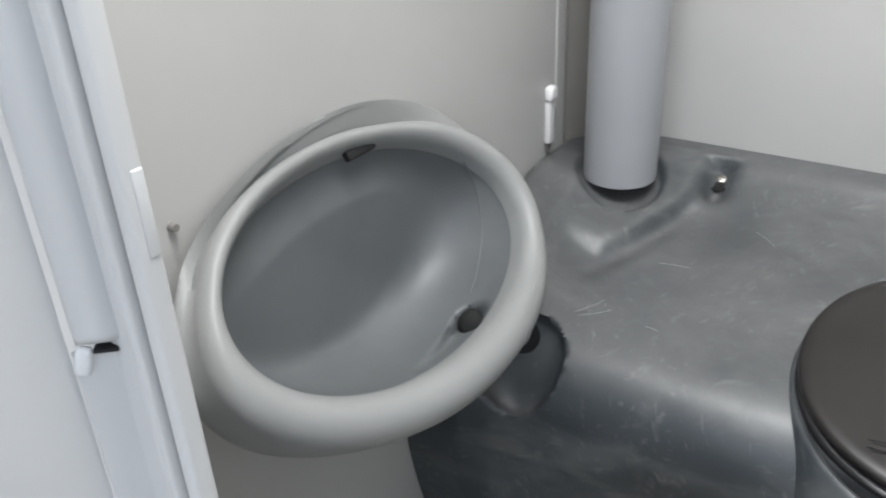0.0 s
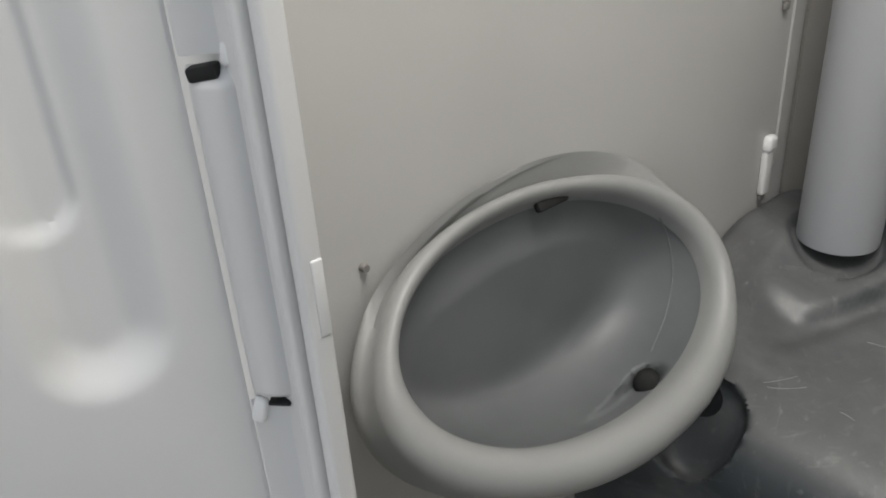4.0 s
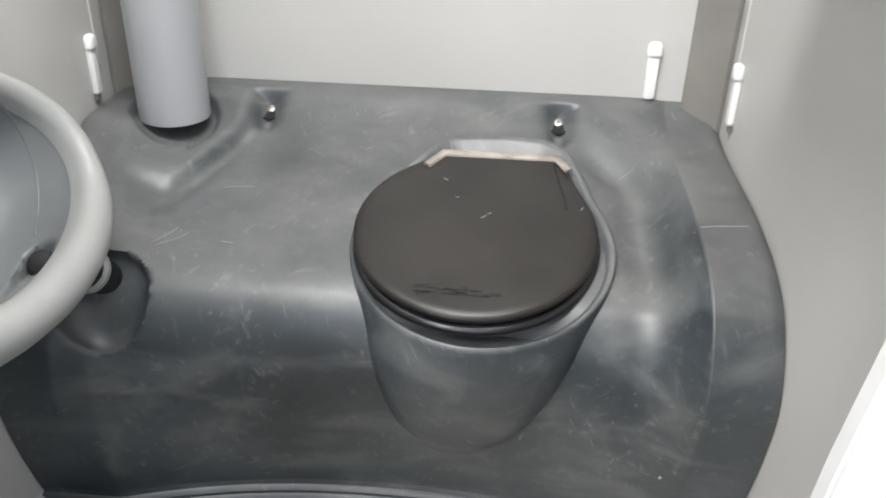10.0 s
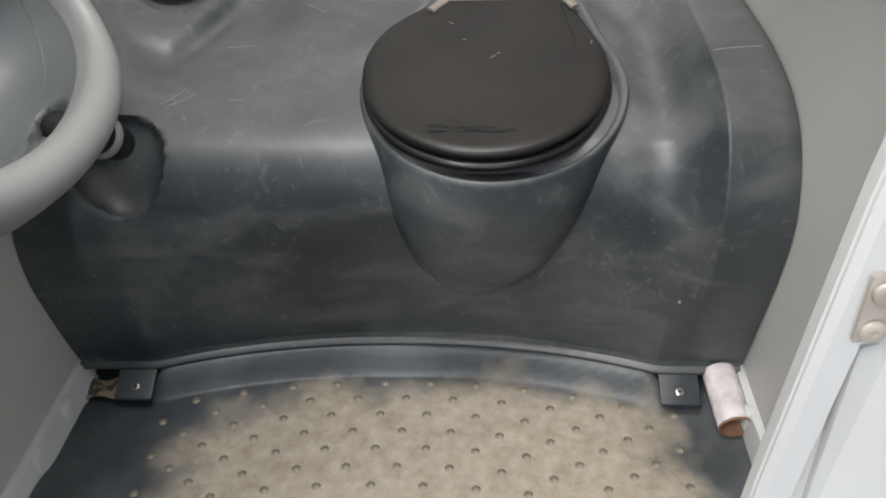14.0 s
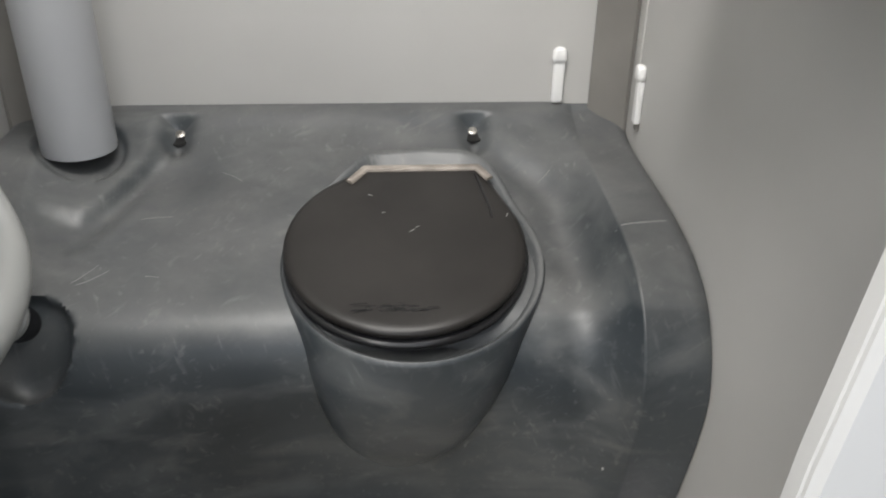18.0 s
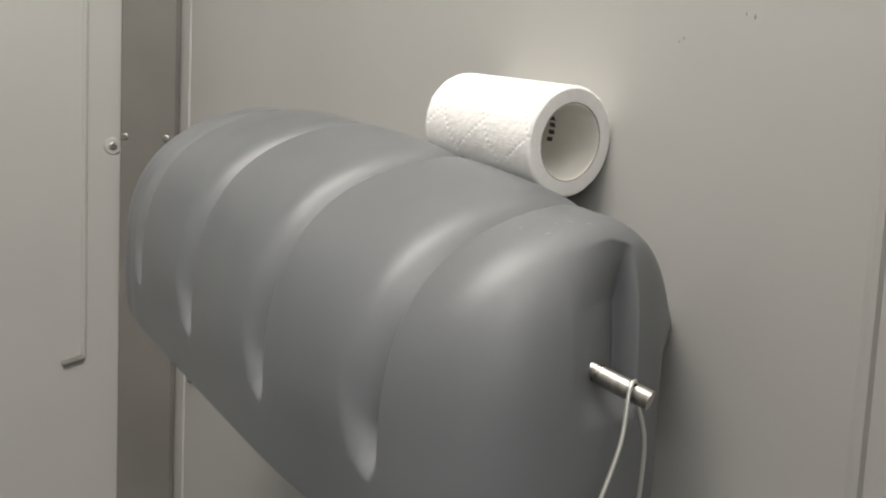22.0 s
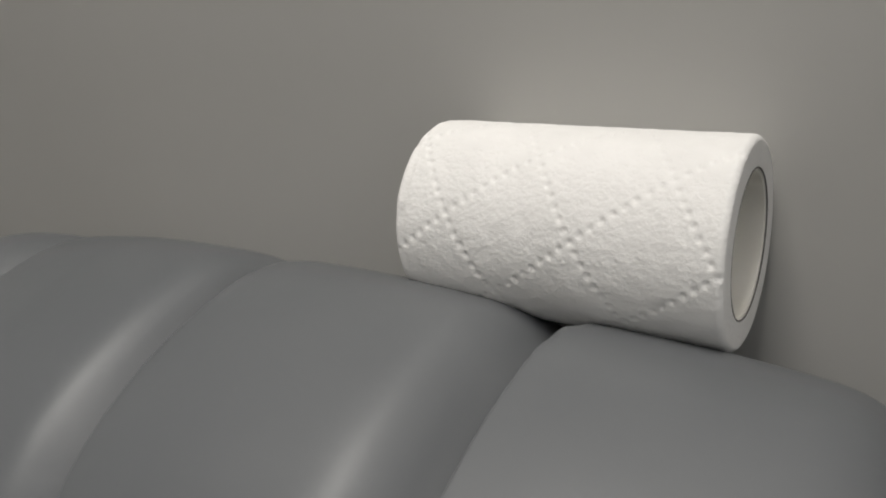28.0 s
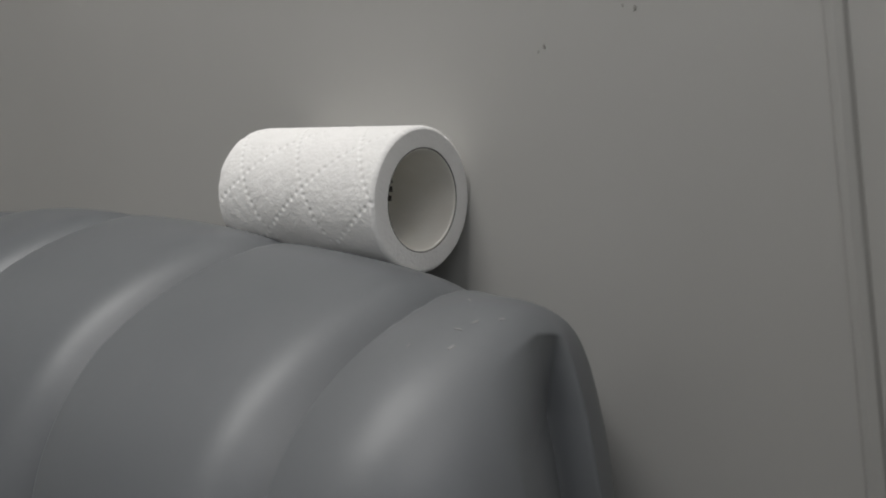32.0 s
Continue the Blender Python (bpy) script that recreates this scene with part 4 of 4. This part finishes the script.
B0, B1 = Vector((0.4050, 0.2820, 1.0515)), Vector((0.4190, 0.2440, 1.0390))
bm = tube([B0, B1 + (B0 - B1) * 0.012, B1], 0.0044, 28)
bolt = part("lock_bolt", shift(bm, DI), M_STEEL, disp, "bright steel lock bolt with a cross hole")
part("cross_hole", shift(lathe([(0, 0.0003), (0.0018, 0.0003), (0.0021, 0.0)], 18), DI @ aim(B1 + (B0 - B1) * 0.17 + Vector((-0.0017, 0, 0.0040)), (-0.4, -0.1, 0.9))), M_BLACK, disp)
part("bolt_bush", shift(lathe([(0.0045, 0.0), (0.0060, 0.0005), (0.0060, 0.0062), (0.0045, 0.0062)], 28), DI @ aim(B1 + (B0 - B1) * 0.90, (B1 - B0))), M_BLACK, disp, "black hole round the bolt")
hole = B1 + (B0 - B1) * 0.17
wire = spline([hole + Vector((0.001, 0, 0.001)), hole + Vector((-0.002, -0.001, 0.0054)), hole + Vector((-0.0062, -0.002, 0.001)), (0.405, 0.247, 1.020), (0.392, 0.250, 0.985), (0.388, 0.251, 0.973), (0.392, 0.249, 0.972), (0.398, 0.247, 0.981), (0.404, 0.246, 0.992)], 50)
part("wire_pin", shift(tube(wire, 0.0010, 10), DI), M_WIRE, disp, "bent zinc wire pin")
part("wire_pin", shift(tube(spline([hole + Vector((0.001, 0, -0.002)), (0.422, 0.248, 1.02), (0.4235, 0.250, 0.99), (0.4245, 0.251, 0.968)], 20), 0.0010, 10), DI), M_WIRE, disp)
skin = BVHTree.FromPolygons([v.co.copy() for v in cover.data.vertices], [tuple(p.vertices) for p in cover.data.polygons])
for x, y, l, a in ((0.411, 0.289, 0.0026, 20), (0.405, 0.291, 0.002, -30), (0.397, 0.288, 0.0026, 40), (0.418, 0.284, 0.002, 10), (0.392, 0.30, 0.0014, 60), (0.424, 0.300, 0.002, 75)):
    at, nrm, _, _ = skin.ray_cast(DI @ Vector((x, y, 1.3)), Vector((0, 0, -1)))
    nrm = nrm if nrm.z > 0 else -nrm
    part("scratch", shift(box(-l / 2, -0.0003, -0.0001, l / 2, 0.0003, 0.0002, 0), aim(at, nrm) @ pose(0, 0, 0, 0, 0, a)), M_SCUFF, disp)

# ---------------------------------------------------------------- toilet roll
RC, RA, RL, RR, RH = Vector((0.4878, 0.3665, 1.1493)), Vector((0.030, 0.990, 0.134)).normalized(), 0.104, 0.032, 0.0226
roll = new("toilet_roll")
roll.matrix_world = aim(RC, RA)
tagged(roll, "small white embossed toilet paper roll lying on the dispenser", "toilet roll")
NS, NA = 210, 330
ru = RA.cross(Vector((0, 0, 1))).normalized()


RX, RY = roll.matrix_world.col[0].to_3d(), roll.matrix_world.col[1].to_3d()
rv = ru.cross(RA)
E1, E2 = Vector((-0.0150, 0.0256)), Vector((-0.0270, -0.0210))      # sides of one quilted diamond
EDET = E1.x * E2.y - E1.y * E2.x


def emboss(s, a):
    """Depth of the dotted diamond lines at a height along the roll and an angle round it."""
    d = math.cos(a) * RX + math.sin(a) * RY
    turn = math.atan2(d.dot(rv), d.dot(ru)) % TAU
    p, q = s - 0.085, (turn - 2.818) * RR
    m, n_ = (p * E2.y - q * E2.x) / EDET, (E1.x * q - E1.y * p) / EDET
    deep = 0.0
    for u, v, along, across in ((m, n_, E2.length, E1.length), (n_, m, E1.length, E2.length)):
        off = abs(u - round(u)) * abs(EDET) / along
        step = along / round(along / 0.0038)
        w = v * along / step
        dot = math.hypot(off, (w - round(w)) * step) / 0.00125
        deep = max(deep, 1 - dot * dot)
    return max(0.0, deep)


rows = []
for i in range(NS):
    s = RL * i / (NS - 1)
    row = []
    for k in range(NA):
        a = TAU * k / NA
        r = RR - 0.00055 * emboss(s, a) + 0.00018 * noise.noise(Vector((s * 260, math.cos(a) * 8, math.sin(a) * 8)))
        e = min(s, RL - s)
        r -= 0.0011 * max(0.0, 1 - e / 0.0016) ** 2
        if s > RL - 0.004:
            r -= 0.0008 * (noise.noise(Vector((math.cos(a) * 5, math.sin(a) * 5, 3.0))) + 0.3)
        row.append((r * math.cos(a), r * math.sin(a), s))
    rows.append(row)
NRING = 10
front = [[((RR - 0.0011 - (RR - 0.0011 - RH) * j / NRING) * math.cos(TAU * k / NA), (RR - 0.0011 - (RR - 0.0011 - RH) * j / NRING) * math.sin(TAU * k / NA), -0.0004 * (j % 2)) for k in range(NA)] for j in range(NRING, 0, -1)]
back = [[(RH * math.cos(TAU * k / NA), RH * math.sin(TAU * k / NA), RL) for k in range(NA)]]
bm = sheet(front + rows + back, close=True)
bmesh.ops.recalc_face_normals(bm, faces=bm.faces)
M_PAPER = mixed("tissue_paper", (0.89, 0.88, 0.865), (0.93, 0.92, 0.905), 90, (0.9, 0.97), bump=0.38, bump_scale=650, spec=0.05)
part("paper", bm, M_PAPER, roll, "soft white quilted paper", angle=60)
core = part("core", lathe([(RH + 0.0002, 0.0006), (RH - 0.0004, 0.0002), (RH - 0.0009, 0.0006), (RH - 0.0009, RL - 0.0006), (RH - 0.0002, RL - 0.0004)], 64), M_CARD, roll, "pale grey cardboard core")
part("core_edge", lathe([(RH + 0.0003, 0.0001), (RH - 0.0001, -0.0003), (RH - 0.0004, 0.0001)], 64), M_INK, roll)
# unreadable print inside the core, as plain bars
M_PRINT = material("faint_print", (0.10, 0.095, 0.09), 0.9)
for j in range(5):
    d = math.cos(radians(-6 + 12 * j)) * ru + math.sin(radians(-6 + 12 * j)) * rv
    a = math.atan2(d.dot(RY), d.dot(RX))
    bm = box(-0.0013, -0.0024, -0.0001, 0.0013, 0.0024, 0.0001, 0)
    p = Vector(((RH - 0.0011) * math.cos(a), (RH - 0.0011) * math.sin(a), 0.0415 - 0.0008 * j))
    part("print_bar", shift(bm, aim(p, (-math.cos(a), -math.sin(a), 0))), M_PRINT, core)

# ---------------------------------------------------------------- litter on the floor
tube_ob = new("cardboard_tube")
tube_ob.matrix_world = aim((0.491, 0.545, 0.025), Vector((-0.06, 0.985, 0.16))) @ Matrix.Diagonal((1.07, 1.07, 1.0, 1))
tagged(tube_ob, "empty brown cardboard roll core wrapped in paper scraps on the floor", "cardboard tube")
part("core", lathe([(0.0215, 0.0), (0.0222, 0.0), (0.0222, 0.098), (0.0210, 0.098), (0.0210, 0.0), (0.0215, 0.0)], 40), M_BROWN, tube_ob, "bare brown inside of the core")
rows = []
for i in range(26):
    s = 0.003 + 0.096 * i / 25
    rows.append([((0.0229 + 0.0009 * noise.noise(Vector((s * 60, math.cos(TAU * k / 60) * 3, math.sin(TAU * k / 60) * 3)))) * math.cos(TAU * k / 60),
                  (0.0229 + 0.0009 * noise.noise(Vector((s * 60 + 9, math.cos(TAU * k / 60) * 3, math.sin(TAU * k / 60) * 3)))) * math.sin(TAU * k / 60),
                  s + (0.002 * noise.noise(Vector((math.cos(TAU * k / 60) * 2, math.sin(TAU * k / 60) * 2, 5))) if i == 0 else 0)) for k in range(60)])
part("wrapping", sheet(rows, close=True), M_WASTE, tube_ob, "torn greyish paper scraps")

# black box high on the rear wall
shelf = tagged(empty("wall_box", 0.10, YB - 0.05, 1.26), "black plastic box fixed to the rear wall", "wall box")
part("box_body", box(-0.13, -0.02, -0.04, 0.107, 0.05, 0.10, 0.008, 3), M_SEAT, shelf)
part("box_lid", box(-0.132, -0.023, 0.07, 0.109, 0.05, 0.104, 0.006, 2), M_SEAT, shelf)

# ---------------------------------------------------------------- floor studs and scratches
k = 0
stud_mesh = lathe([(0, 0.0030), (0.0035, 0.0028), (0.0058, 0.0012), (0.0070, -0.0002), (0.0078, -0.0004), (0.0, -0.0008)], 12)
me = bpy.data.meshes.new("stud")
stud_mesh.to_mesh(me)
stud_mesh.free()
# mud on the studs, darkened so their shaded sides show in the colour
me.materials.append(mixed("shaded_muddy_stud", (0.085, 0.075, 0.06), (0.27, 0.235, 0.185), 90, (0.6, 0.9)))
for p in me.polygons:
    p.use_smooth = True
for j in range(15):
    for i in range(-7, 8):
        x = -0.035 + 0.0745 * i + (0.0372 if j % 2 else 0.0) + random.uniform(-0.002, 0.002)
        y = base_y(x) - 0.050 - 0.0335 * j
        if abs(x - 0.02) < 0.40 and y > 0.14:
            ob = new("stud", me)
            ob.parent = floor
            ob.location = (x, y, floor_z(x, y))

# torn scrap of tape in the corner beside the tank
scrap = tagged(empty("tape_scrap", -0.487, 0.625, 0.0), "torn brown and black scrap of tape on the floor", "scrap")
rows = [[(0.050 * u - 0.02, 0.040 * v - 0.02, 0.006 + 0.008 * math.sin(3 * u + 2 * v) ** 2) for u in np.linspace(0, 1, 10)] for v in np.linspace(0, 1, 8)]
part("scrap", thick(rows, (0, 0, -0.001)), mixed("brown_tape", (0.05, 0.04, 0.03), (0.30, 0.24, 0.16), 45, (0.6, 0.8), lo=0.45, hi=0.55), scrap)
# pale flake stuck to the front of the tank
flake = part("flake", shift(lathe([(0, 0.0012), (0.004, 0.0009), (0.005, 0.0)], 8), TK @ Matrix.Translation((0.404, 0.6215, 0.203)) @ pose(0, 0, 0, 80, 30, 0) @ Matrix.Diagonal((0.7, 1.8, 1, 1))), M_SCUFF, tank, "pale flake of dried dirt")
